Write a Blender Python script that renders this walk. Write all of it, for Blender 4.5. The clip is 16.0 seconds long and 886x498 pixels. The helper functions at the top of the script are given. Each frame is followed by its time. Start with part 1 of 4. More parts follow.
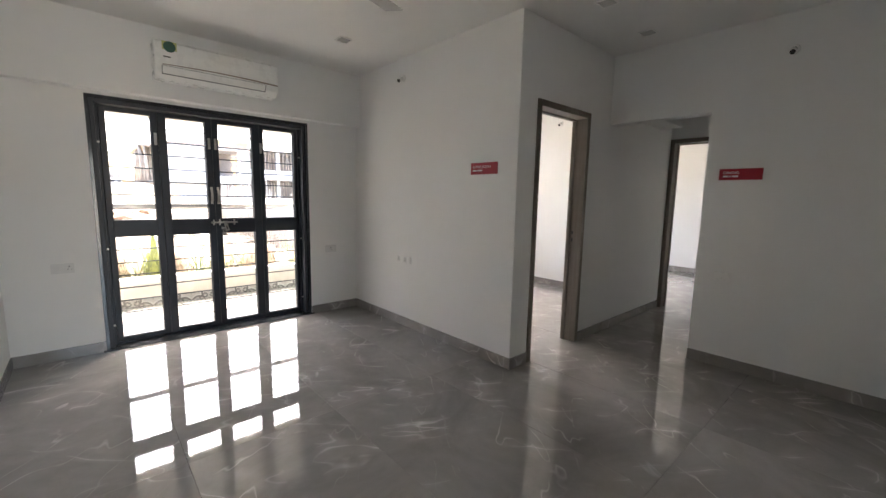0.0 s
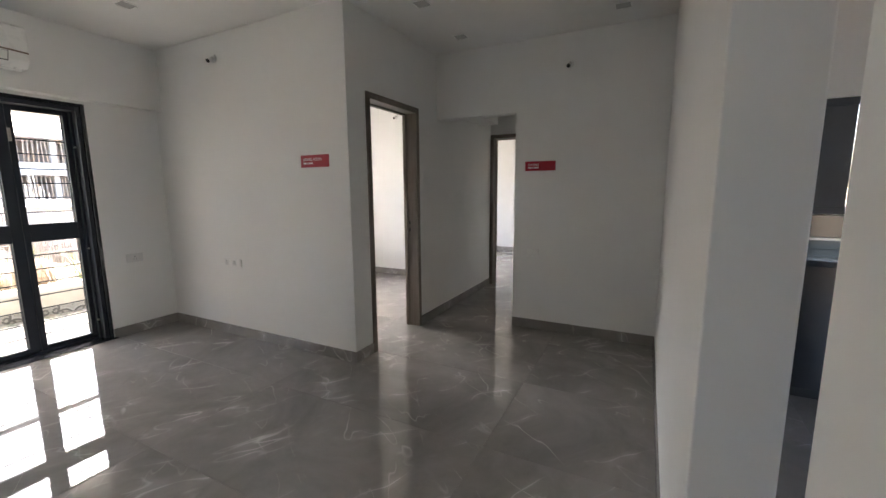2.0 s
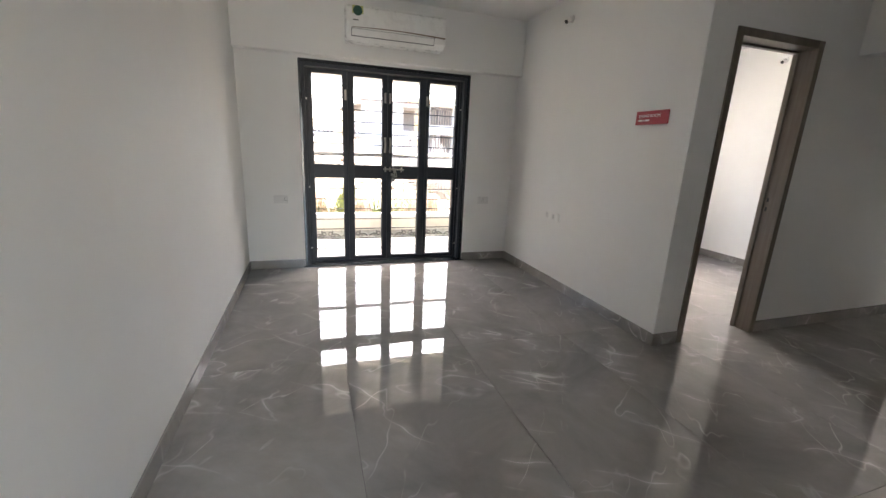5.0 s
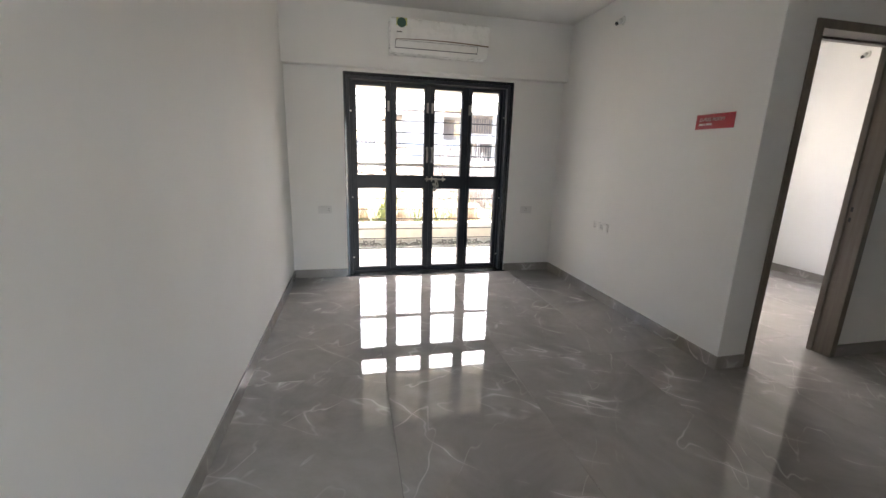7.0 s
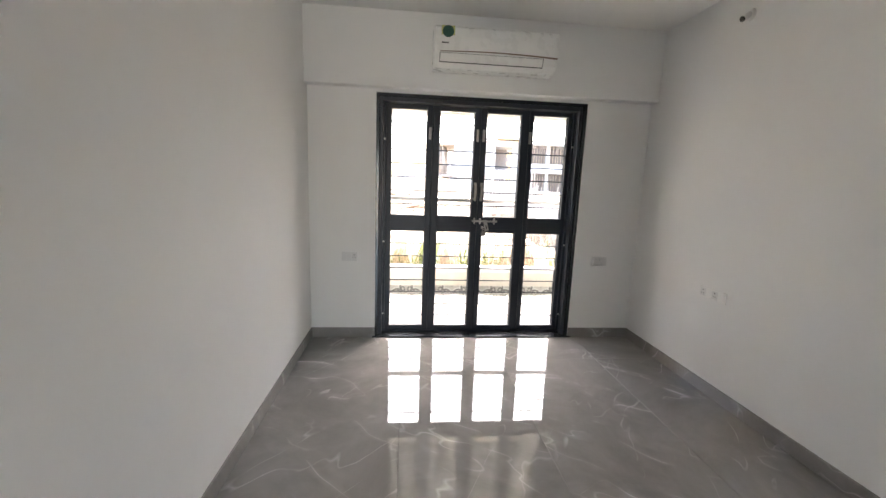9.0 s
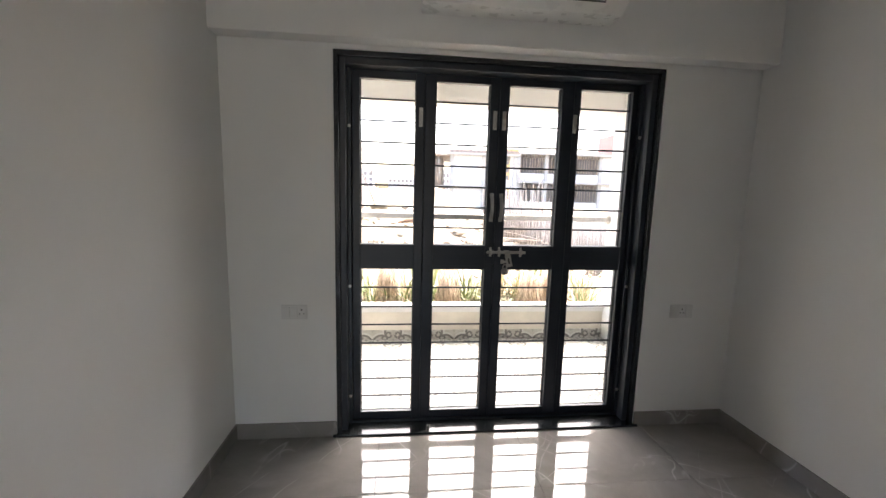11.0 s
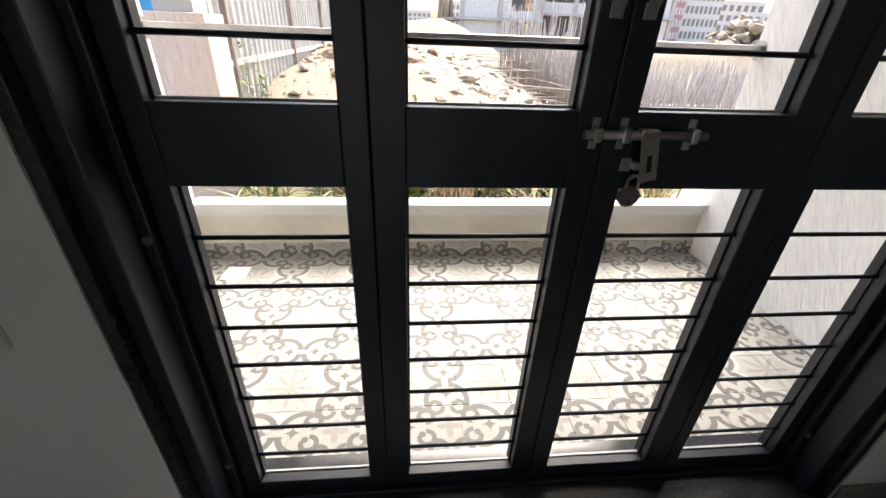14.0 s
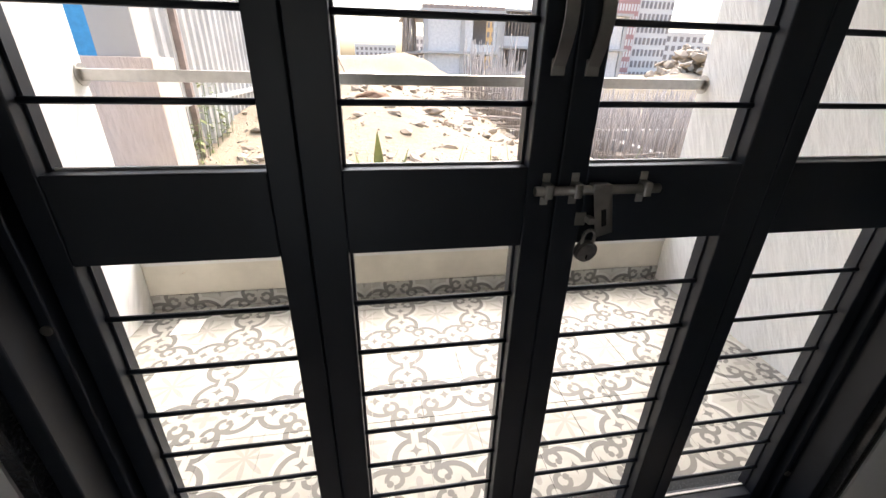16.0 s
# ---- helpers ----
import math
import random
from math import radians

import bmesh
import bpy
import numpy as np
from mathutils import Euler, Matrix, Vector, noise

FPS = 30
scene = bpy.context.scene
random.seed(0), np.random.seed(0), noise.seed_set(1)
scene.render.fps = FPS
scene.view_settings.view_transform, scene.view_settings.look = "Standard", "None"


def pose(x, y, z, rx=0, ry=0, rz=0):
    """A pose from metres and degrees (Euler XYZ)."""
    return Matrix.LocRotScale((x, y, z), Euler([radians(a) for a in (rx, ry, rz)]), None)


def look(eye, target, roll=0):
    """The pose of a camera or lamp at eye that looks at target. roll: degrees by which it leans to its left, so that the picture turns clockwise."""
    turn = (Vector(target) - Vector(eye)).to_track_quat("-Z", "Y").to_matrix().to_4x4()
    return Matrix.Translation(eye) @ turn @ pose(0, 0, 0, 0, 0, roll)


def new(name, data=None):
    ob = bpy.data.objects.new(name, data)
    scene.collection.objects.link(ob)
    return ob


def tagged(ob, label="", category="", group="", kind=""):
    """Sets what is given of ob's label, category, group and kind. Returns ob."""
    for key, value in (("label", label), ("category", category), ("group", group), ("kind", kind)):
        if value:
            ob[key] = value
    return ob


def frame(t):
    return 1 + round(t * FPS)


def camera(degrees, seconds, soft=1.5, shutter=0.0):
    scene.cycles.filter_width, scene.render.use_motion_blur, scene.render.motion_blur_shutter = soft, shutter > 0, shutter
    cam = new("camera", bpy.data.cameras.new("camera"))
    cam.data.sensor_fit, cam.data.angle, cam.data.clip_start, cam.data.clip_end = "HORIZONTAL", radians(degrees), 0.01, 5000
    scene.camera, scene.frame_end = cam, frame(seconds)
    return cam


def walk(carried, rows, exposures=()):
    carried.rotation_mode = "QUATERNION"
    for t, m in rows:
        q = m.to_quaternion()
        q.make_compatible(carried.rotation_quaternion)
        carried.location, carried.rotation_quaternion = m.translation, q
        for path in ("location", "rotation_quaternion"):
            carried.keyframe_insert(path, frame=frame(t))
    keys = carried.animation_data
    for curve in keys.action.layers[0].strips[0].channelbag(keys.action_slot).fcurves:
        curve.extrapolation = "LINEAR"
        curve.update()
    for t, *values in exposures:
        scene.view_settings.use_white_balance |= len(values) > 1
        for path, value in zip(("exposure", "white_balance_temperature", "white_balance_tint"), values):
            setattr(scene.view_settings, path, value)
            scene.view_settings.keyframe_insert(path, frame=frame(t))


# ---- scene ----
import functools

cam = camera(96.0, 16.0)
PATH = [
    (0, (0.508, -4.299, 1.356), (1.83, -2.821, 1.096), 1.1),
    (0.5, (0.537, -4.324, 1.373), (2.09, -3.097, 1.09), 0.6),
    (1, (0.551, -4.345, 1.381), (2.211, -3.271, 1.078), 0.1),
    (1.5, (0.559, -4.368, 1.361), (2.276, -3.385, 1.072), 0.0),
    (2, (0.566, -4.388, 1.362), (2.327, -3.488, 1.068), -0.4),
    (2.5, (0.557, -4.393, 1.348), (2.181, -3.266, 1.043), -0.5),
    (3, (0.509, -4.331, 1.331), (1.783, -2.829, 0.987), 0.1),
    (3.5, (0.528, -4.352, 1.333), (1.434, -2.613, 0.942), 0.6),
    (4, (0.607, -4.405, 1.323), (1.311, -2.585, 0.886), 2.6),
    (6.5, (0.649, -4.423, 1.315), (1.158, -2.557, 0.807), 1.6),
    (7, (0.635, -4.336, 1.324), (1.065, -2.437, 0.868), 1.6),
    (7.5, (0.612, -4.14, 1.359), (1.036, -2.218, 1.004), 1.3),
    (8, (0.669, -3.947, 1.363), (1.04, -2.016, 0.998), 1.0),
    (8.5, (0.778, -3.74, 1.416), (0.956, -1.783, 1.044), 1.7),
    (9, (0.811, -3.467, 1.398), (1.002, -1.503, 1.069), 2.1),
    (9.5, (0.834, -3.162, 1.404), (1.093, -1.202, 1.101), 0.7),
    (10, (0.895, -2.843, 1.404), (1.074, -0.869, 1.139), 0.8),
    (12.3, (0.932, -1.378, 1.336), (1.196, 0.563, 0.932), 2.3),
    (12.5, (0.963, -1.269, 1.312), (1.212, 0.651, 0.811), 1.5),
    (13, (1.05, -0.991, 1.265), (1.174, 0.892, 0.603), 2.1),
    (13.5, (1.038, -0.756, 1.241), (1.171, 1.087, 0.476), 3.3),
    (14, (1.097, -0.594, 1.216), (1.273, 1.153, 0.257), 2.3),
    (14.5, (1.261, -0.477, 1.203), (1.315, 1.205, 0.122), 2.9),
    (15, (1.341, -0.427, 1.192), (1.263, 1.259, 0.118), 1.3),
    (15.5, (1.299, -0.443, 1.191), (1.344, 1.275, 0.168), 2.2),
    (16, (1.15, -0.517, 1.255), (1.456, 1.273, 0.416), 1.3),
]
walk(cam, [(t, look(eye, target, roll)) for t, eye, target, roll in PATH], exposures=[(0.0, 4.1), (4.0, 4.15), (7.0, 4.1), (8.5, 4.4), (9.0, 4.25), (9.5, 3.75), (10.0, 3.5), (12.3, 2.85), (13.0, 2.4), (13.5, 2.45), (14.5, 2.3), (16.0, 2.35)])

# ---- light ----
world = bpy.data.worlds.new("sky")
scene.world = world
world.use_nodes = True
wn, wl = world.node_tree.nodes, world.node_tree.links
sky = wn.new("ShaderNodeTexSky")
sky.sky_type = "NISHITA"
sky.sun_disc = False
sky.sun_elevation, sky.sun_rotation = radians(57), radians(20)
sky.air_density, sky.dust_density, sky.ozone_density = 1.0, 6.0, 1.0
wn["Background"].inputs["Strength"].default_value = 0.15
wl.new(sky.outputs["Color"], wn["Background"].inputs["Color"])
sun = new("sun", bpy.data.lights.new("sun", "SUN"))
sun.data.energy, sun.data.angle, sun.data.color = 0.5, radians(25), (1.0, 0.98, 0.95)
sun.matrix_world = look((4.5, 12.0, 20.0), (0, 0, 0))


def window_lamp(x0, x1, z0, z1, y, watts):
    """Daylight in the opening of a bedroom window that faces the balcony side."""
    la = bpy.data.lights.new("window_daylight", "AREA")
    la.shape, la.size, la.size_y, la.energy = "RECTANGLE", x1 - x0, z1 - z0, watts
    la.color = (1.0, 0.98, 0.95)
    ob = new("window_daylight", la)
    ob.matrix_world = look(((x0 + x1) / 2, y, (z0 + z1) / 2), ((x0 + x1) / 2, y - 1, (z0 + z1) / 2))


window_lamp(4.0, 5.2, 0.9, 2.1, 0.1, 0.25)
window_lamp(6.8, 8.4, 0.9, 2.1, 0.1, 0.9)

# added fill lamp in an unseen entrance opening behind the camera's start
fill_lamp = bpy.data.lights.new("entrance_fill_lamp", "AREA")
fill_lamp.shape, fill_lamp.size, fill_lamp.size_y, fill_lamp.energy, fill_lamp.color = "RECTANGLE", 0.70, 1.95, 1.5, (0.98, 1.0, 0.97)
new("entrance_fill_lamp", fill_lamp).matrix_world = look((0.42, -6.36, 1.05), (0.42, -5.0, 1.05))


# ---- materials ----
class Nodes:
    """Short hand for a material's node tree."""

    def __init__(self, name):
        self.m = bpy.data.materials.new(name)
        self.m.use_nodes = True
        self.t = self.m.node_tree
        self.b = self.t.nodes["Principled BSDF"]

    def put(self, slot, v):
        if isinstance(v, bpy.types.NodeSocket):
            self.t.links.new(v, slot)
        elif v is not None:
            slot.default_value = v

    def math(self, op, a, b=None, c=None):
        n = self.t.nodes.new("ShaderNodeMath")
        n.operation = op
        for i, v in enumerate((a, b, c)):
            self.put(n.inputs[i], v)
        return n.outputs[0]

    def coords(self):
        return self.t.nodes.new("ShaderNodeTexCoord").outputs["Object"]

    def place(self):
        return self.t.nodes.new("ShaderNodeNewGeometry").outputs["Position"]

    def rand(self):
        return self.t.nodes.new("ShaderNodeObjectInfo").outputs["Random"]

    def scaled(self, v, s, shift=None):
        n = self.t.nodes.new("ShaderNodeMapping")
        self.put(n.inputs["Vector"], v)
        n.inputs["Scale"].default_value = s
        if shift is not None:
            self.put(n.inputs["Location"], shift)
        return n.outputs[0]

    def noise(self, v, scale, detail=4, rough=0.5, distort=0.0):
        n = self.t.nodes.new("ShaderNodeTexNoise")
        self.put(n.inputs["Vector"], v)
        n.inputs["Scale"].default_value, n.inputs["Detail"].default_value = scale, detail
        n.inputs["Roughness"].default_value, n.inputs["Distortion"].default_value = rough, distort
        return n.outputs["Fac"]

    def ramp(self, v, stops):
        n = self.t.nodes.new("ShaderNodeValToRGB")
        self.put(n.inputs[0], v)
        e = n.color_ramp.elements
        while len(e) < len(stops):
            e.new(0.5)
        for i, (p, c) in enumerate(stops):
            e[i].position = p
            e[i].color = (*c, 1) if isinstance(c, tuple) else (c, c, c, 1)
        return n.outputs[0]

    def mix(self, f, a, b):
        n = self.t.nodes.new("ShaderNodeMix")
        n.data_type = "RGBA"
        self.put(n.inputs[0], f)
        for s, v in ((n.inputs[6], a), (n.inputs[7], b)):
            self.put(s, (*v, 1) if isinstance(v, tuple) else v)
        return n.outputs[2]

    def bump(self, h, strength, dist=0.01):
        n = self.t.nodes.new("ShaderNodeBump")
        n.inputs["Strength"].default_value, n.inputs["Distance"].default_value = strength, dist
        self.put(n.inputs["Height"], h)
        self.t.links.new(n.outputs[0], self.b.inputs["Normal"])

    def done(self, color, rough=0.5, metal=0.0, spec=None):
        self.put(self.b.inputs["Base Color"], (*color, 1) if isinstance(color, tuple) else color)
        self.put(self.b.inputs["Roughness"], rough)
        self.b.inputs["Metallic"].default_value = metal
        if spec is not None:
            self.b.inputs["Specular IOR Level"].default_value = spec
        return self.m


def plain(name, color, rough=0.5, metal=0.0, vary=0.12, scale=6.0, bump=0.0, fine=60.0):
    k = Nodes(name)
    p = k.place()
    n = k.noise(p, scale, 4, 0.6)
    lo = tuple(c * (1 - vary) for c in color)
    hi = tuple(min(1, c * (1 + vary)) for c in color)
    col = k.ramp(n, [(0.3, lo), (0.7, hi)])
    if bump:
        k.bump(k.noise(p, fine, 3), bump, 0.004)
    r = k.math("ADD", rough - 0.04, k.math("MULTIPLY", k.noise(p, scale * 3, 2), 0.08))
    return k.done(col, r, metal)


def paint_material():
    k = Nodes("wall_paint")
    p = k.place()
    col = k.ramp(k.noise(p, 0.9, 5, 0.6), [(0.25, (0.775, 0.768, 0.748)), (0.75, (0.83, 0.824, 0.806))])
    h = k.math("ADD", k.noise(p, 140, 2), k.math("MULTIPLY", k.noise(p, 9, 2), 0.8))
    k.bump(h, 0.12, 0.002)
    return k.done(col, 0.55, spec=0.3)


def marble_material(name, rough):
    """Polished grey stone-look tile with thin white broken veins; each tile takes its own piece of the pattern."""
    k = Nodes(name)
    sh = k.t.nodes.new("ShaderNodeCombineXYZ")
    r = k.rand()
    k.put(sh.inputs[0], k.math("MULTIPLY", r, 37.0))
    k.put(sh.inputs[1], k.math("MULTIPLY", r, 91.0))
    p = k.scaled(k.place(), (1, 1, 1), sh.outputs[0])
    base = k.ramp(k.noise(p, 1.5, 8, 0.65, 0.6), [(0.28, (0.195, 0.180, 0.167)), (0.5, (0.262, 0.245, 0.229)), (0.75, (0.33, 0.311, 0.293))])
    turned = k.t.nodes.new("ShaderNodeMapping")
    k.put(turned.inputs["Vector"], p)
    turned.inputs["Rotation"].default_value = (0, 0, radians(38))
    q = k.scaled(turned.outputs[0], (0.75, 1.9, 1))
    v1 = k.math("ABSOLUTE", k.math("SUBTRACT", k.noise(q, 1.15, 3, 0.5, 0.2), 0.5))
    v2 = k.math("ABSOLUTE", k.math("SUBTRACT", k.noise(k.scaled(turned.outputs[0], (2.2, 0.7, 1)), 1.3, 3, 0.5, 0.3), 0.52))
    f1 = k.ramp(v1, [(0.0, 1.0), (0.008, 0.0)])
    f2 = k.ramp(v2, [(0.0, 0.7), (0.007, 0.0)])
    gate = k.ramp(k.noise(p, 3.1, 3), [(0.46, 0.0), (0.67, 1.0)])
    f = k.math("MULTIPLY", k.math("MAXIMUM", f1, f2), gate)
    soft = k.math("MULTIPLY", k.ramp(v1, [(0.0, 1.0), (0.05, 0.0)]), k.math("MULTIPLY", gate, 0.25))
    col = k.mix(k.math("MAXIMUM", k.math("MULTIPLY", f, 0.85), soft), base, (0.62, 0.585, 0.55))
    ro = k.math("ADD", rough, k.math("MULTIPLY", k.noise(k.place(), 3.0, 3), 0.03))
    k.bump(k.noise(k.place(), 6.0, 2), 0.035, 0.004)
    return k.done(col, ro, spec=0.62)


def encaustic_material():
    """Cream cement tile: lobed grey scroll crosses joined by necks round faint eight-petal stars, repeating every 0.4 m."""
    k = Nodes("patterned_tile")
    s = k.t.nodes.new("ShaderNodeSeparateXYZ")
    k.put(s.inputs[0], k.place())
    P = 0.4

    def cell(v, off):
        return k.math("SUBTRACT", k.math("MULTIPLY", k.math("FRACT", k.math("DIVIDE", k.math("SUBTRACT", v, off), P)), P), P / 2)

    # the joints cross in the star; the lobed cross lies half a period off
    up = k.math("ADD", s.outputs[1], s.outputs[2])
    u, v = cell(s.outputs[0], 1.04), cell(up, 0.925)
    au, av = k.math("ABSOLUTE", u), k.math("ABSOLUTE", v)
    hi, lo = k.math("MAXIMUM", au, av), k.math("MINIMUM", au, av)

    def ring(cx, cy, r):
        dx, dy = k.math("SUBTRACT", hi, cx), k.math("SUBTRACT", lo, cy)
        return k.math("SUBTRACT", k.math("SQRT", k.math("ADD", k.math("MULTIPLY", dx, dx), k.math("MULTIPLY", dy, dy))), r)

    def both(*c):
        return functools.reduce(lambda x, y: k.math("MULTIPLY", x, y), c)

    def any_of(*c):
        return functools.reduce(lambda x, y: k.math("MAXIMUM", x, y), c)

    def under(x, limit):
        return k.math("LESS_THAN", x, limit)

    def over(x, limit):
        return k.math("GREATER_THAN", x, limit)

    lobe = ring(0.115, 0.0, 0.078)
    edge = k.math("ABSOLUTE", lobe)
    outline = both(under(edge, 0.0105), over(hi, 0.078), k.math("MAXIMUM", over(lo, 0.020), under(hi, 0.15)))
    neck = both(under(k.math("ABSOLUTE", k.math("SUBTRACT", lo, 0.021)), 0.0075), over(hi, 0.176))
    curl = ring(0.082, 0.043, 0.026)
    hook = both(under(k.math("ABSOLUTE", curl), 0.0085), k.math("MAXIMUM", over(lo, 0.034), under(hi, 0.085)))
    tip = under(ring(0.098, 0.029, 0.0), 0.012)
    dx = k.math("ABSOLUTE", k.math("SUBTRACT", hi, 0.146))
    fleur = under(k.math("ADD", k.math("SQRT", dx), k.math("SQRT", lo)), 0.185)
    dark = any_of(outline, neck, hook, tip, fleur)
    # white border just outside the scroll lines
    rim = both(under(k.math("ABSOLUTE", k.math("SUBTRACT", lobe, 0.019)), 0.0085), over(hi, 0.078))
    # eight-petal star, and a small flower in the middle of the cross
    su, sv = cell(s.outputs[0], 1.04 - P / 2), cell(up, 0.925 - P / 2)

    def petals(x, y, n, core, reach, sharp):
        rad = k.math("SQRT", k.math("ADD", k.math("MULTIPLY", x, x), k.math("MULTIPLY", y, y)))
        ang = k.math("ABSOLUTE", k.math("COSINE", k.math("MULTIPLY", k.math("ARCTAN2", y, x), n)))
        return under(rad, k.math("ADD", core, k.math("MULTIPLY", k.math("POWER", ang, sharp), reach)))

    pale = any_of(petals(su, sv, 4.0, 0.012, 0.085, 3.0), petals(u, v, 2.0, 0.016, 0.030, 2.0))
    n = k.noise(k.place(), 14, 4)
    cream = k.ramp(n, [(0.3, (0.345, 0.338, 0.305)), (0.7, (0.40, 0.392, 0.36))])
    c = k.mix(pale, cream, (0.285, 0.28, 0.254))
    c = k.mix(rim, c, (0.46, 0.455, 0.43))
    c = k.mix(dark, c, (0.145, 0.142, 0.134))
    dust = k.ramp(k.noise(k.place(), 3.0, 5, 0.65), [(0.45, 0.0), (0.8, 0.35)])
    c = k.mix(dust, c, (0.29, 0.27, 0.225))
    k.bump(n, 0.05, 0.002)
    return k.done(c, 0.55, spec=0.3)


def plaster_material(name, lo, hi, slant):
    """Outdoor plaster combed with short slanting scratches."""
    k = Nodes(name)
    m = k.t.nodes.new("ShaderNodeMapping")
    k.put(m.inputs["Vector"], k.place())
    m.inputs["Rotation"].default_value = (radians(slant), 0, 0)
    n = k.noise(k.scaled(m.outputs[0], (40, 40, 7)), 1.0, 4, 0.6, 0.5)
    stain = k.noise(k.place(), 2.0, 5, 0.6)
    col = k.mix(k.ramp(stain, [(0.35, 0.0), (0.75, 0.5)]), k.ramp(n, [(0.3, lo), (0.6, hi)]), lo)
    k.bump(k.ramp(n, [(0.3, 0.0), (0.65, 1.0)]), 0.4, 0.008)
    return k.done(col, 0.85)


def wood_material():
    k = Nodes("door_laminate")
    n = k.noise(k.scaled(k.place(), (40, 40, 2.2)), 1.0, 5, 0.6, 0.5)
    k.bump(n, 0.1, 0.002)
    return k.done(k.ramp(n, [(0.25, (0.115, 0.092, 0.072)), (0.75, (0.175, 0.145, 0.118))]), 0.42)


def granite_material():
    k = Nodes("black_granite")
    n = k.noise(k.place(), 160, 2)
    return k.done(k.ramp(n, [(0.5, (0.02, 0.022, 0.025)), (0.76, (0.05, 0.053, 0.058))]), 0.12)


def earth_material():
    k = Nodes("dry_earth")
    p = k.place()
    big = k.noise(p, 0.35, 6, 0.6)
    fine = k.noise(p, 6, 6, 0.7)
    col = k.mix(fine, k.ramp(big, [(0.3, (0.235, 0.185, 0.125)), (0.7, (0.36, 0.295, 0.205))]), (0.30, 0.248, 0.18))
    k.bump(fine, 0.8, 0.06)
    return k.done(col, 0.95)


PAINT = paint_material()
CEIL = plain("ceiling_paint", (0.82, 0.812, 0.79), 0.7, vary=0.03, scale=1.2, bump=0.08, fine=90)
MARBLE = marble_material("polished_marble_tile", 0.015)
SKIRT = marble_material("skirting_tile", 0.16)
GROUT = plain("grout", (0.13, 0.12, 0.11), 0.8)
BLACK = plain("black_enamel", (0.013, 0.0175, 0.027), 0.42, vary=0.25, scale=3, bump=0.05, fine=80)
GRANITE = granite_material()
WOOD = wood_material()
STEEL = plain("satin_steel", (0.52, 0.50, 0.47), 0.32, 1.0, vary=0.1, scale=30)
BRASSY = plain("worn_padlock_steel", (0.42, 0.40, 0.38), 0.35, 1.0, vary=0.2, scale=60)
PLASTIC = plain("white_plastic", (0.83, 0.825, 0.80), 0.28, vary=0.02)
DARKPL = plain("dark_plastic", (0.02, 0.02, 0.02), 0.5)
RED = plain("red_sign_vinyl", (0.36, 0.012, 0.028), 0.3, vary=0.06)
SIGNTEXT = plain("sign_lettering", (0.85, 0.78, 0.78), 0.4, vary=0.02)
GREEN = plain("green_label", (0.02, 0.085, 0.055), 0.4)
YELLOW = plain("yellow_label", (0.55, 0.55, 0.22), 0.4)
TAN = plain("champagne_trim", (0.20, 0.13, 0.095), 0.35, vary=0.06)
# socket faces, and plates whose darker white carries the window wall's shade
OFFWHITE = plain("socket_and_shaded_plastic", (0.70, 0.695, 0.68), 0.3, vary=0.02)
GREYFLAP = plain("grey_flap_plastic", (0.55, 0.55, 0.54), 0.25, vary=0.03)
TILE = encaustic_material()
TILEGAP = plain("tile_joint", (0.42, 0.40, 0.37), 0.9)
PLASTER = plaster_material("scratched_white_plaster", (0.72, 0.715, 0.69), (0.84, 0.835, 0.81), 30)
PARAPET = plain("parapet_paint", (0.56, 0.525, 0.45), 0.8, vary=0.14, scale=3, bump=0.2, fine=40)
LEDGE = plain("white_marble_ledge", (0.60, 0.60, 0.585), 0.3, vary=0.04)
PINK = plaster_material("pink_plaster", (0.58, 0.47, 0.40), (0.66, 0.55, 0.48), 0)
EARTH = earth_material()
ROCK = plain("rubble_stone", (0.35, 0.29, 0.22), 0.9, vary=0.22, scale=1.3, bump=0.6, fine=14)
BROWNROCK = plain("brown_stone", (0.22, 0.13, 0.08), 0.9, vary=0.3, scale=3, bump=0.6, fine=14)
SHEET = plain("white_metal_sheet", (0.47, 0.46, 0.43), 0.6, vary=0.16, scale=2.5)
RUST = plain("rusty_steel", (0.31, 0.24, 0.20), 0.75, vary=0.3, scale=5)
REBAR = plain("dusty_reinforcing_steel", (0.30, 0.265, 0.235), 0.8, vary=0.3, scale=3)
CONCRETE = plain("raw_concrete", (0.44, 0.42, 0.39), 0.9, vary=0.14, scale=0.8, bump=0.4, fine=6)
CONCDARK = plain("shuttering_timber", (0.36, 0.31, 0.27), 0.9, vary=0.35, scale=1.2)
# dark tone that paints in the shade inside open storeys and windows
DEEP = plain("painted_interior_shade", (0.24, 0.22, 0.21), 0.9)
# red paled so that the colour holds the haze of distance
BRICKRED = plain("hazed_red_cladding", (0.40, 0.23, 0.21), 0.8)
FARWHITE = plain("far_white_render", (0.62, 0.60, 0.57), 0.8)
BLUE = plain("blue_sheet", (0.05, 0.30, 0.55), 0.5)
ORANGE = plain("orange_netting", (0.62, 0.42, 0.20), 0.9)
LEAF = plain("green_leaf", (0.16, 0.20, 0.085), 0.5, vary=0.5, scale=9)
PALELEAF = plain("yellow_green_leaf", (0.24, 0.26, 0.09), 0.5, vary=0.35, scale=9)
DRYLEAF = plain("dry_leaf", (0.60, 0.48, 0.36), 0.8, vary=0.35, scale=12)
BLACKGLOSS = plain("dark_laminate", (0.022, 0.02, 0.02), 0.2)


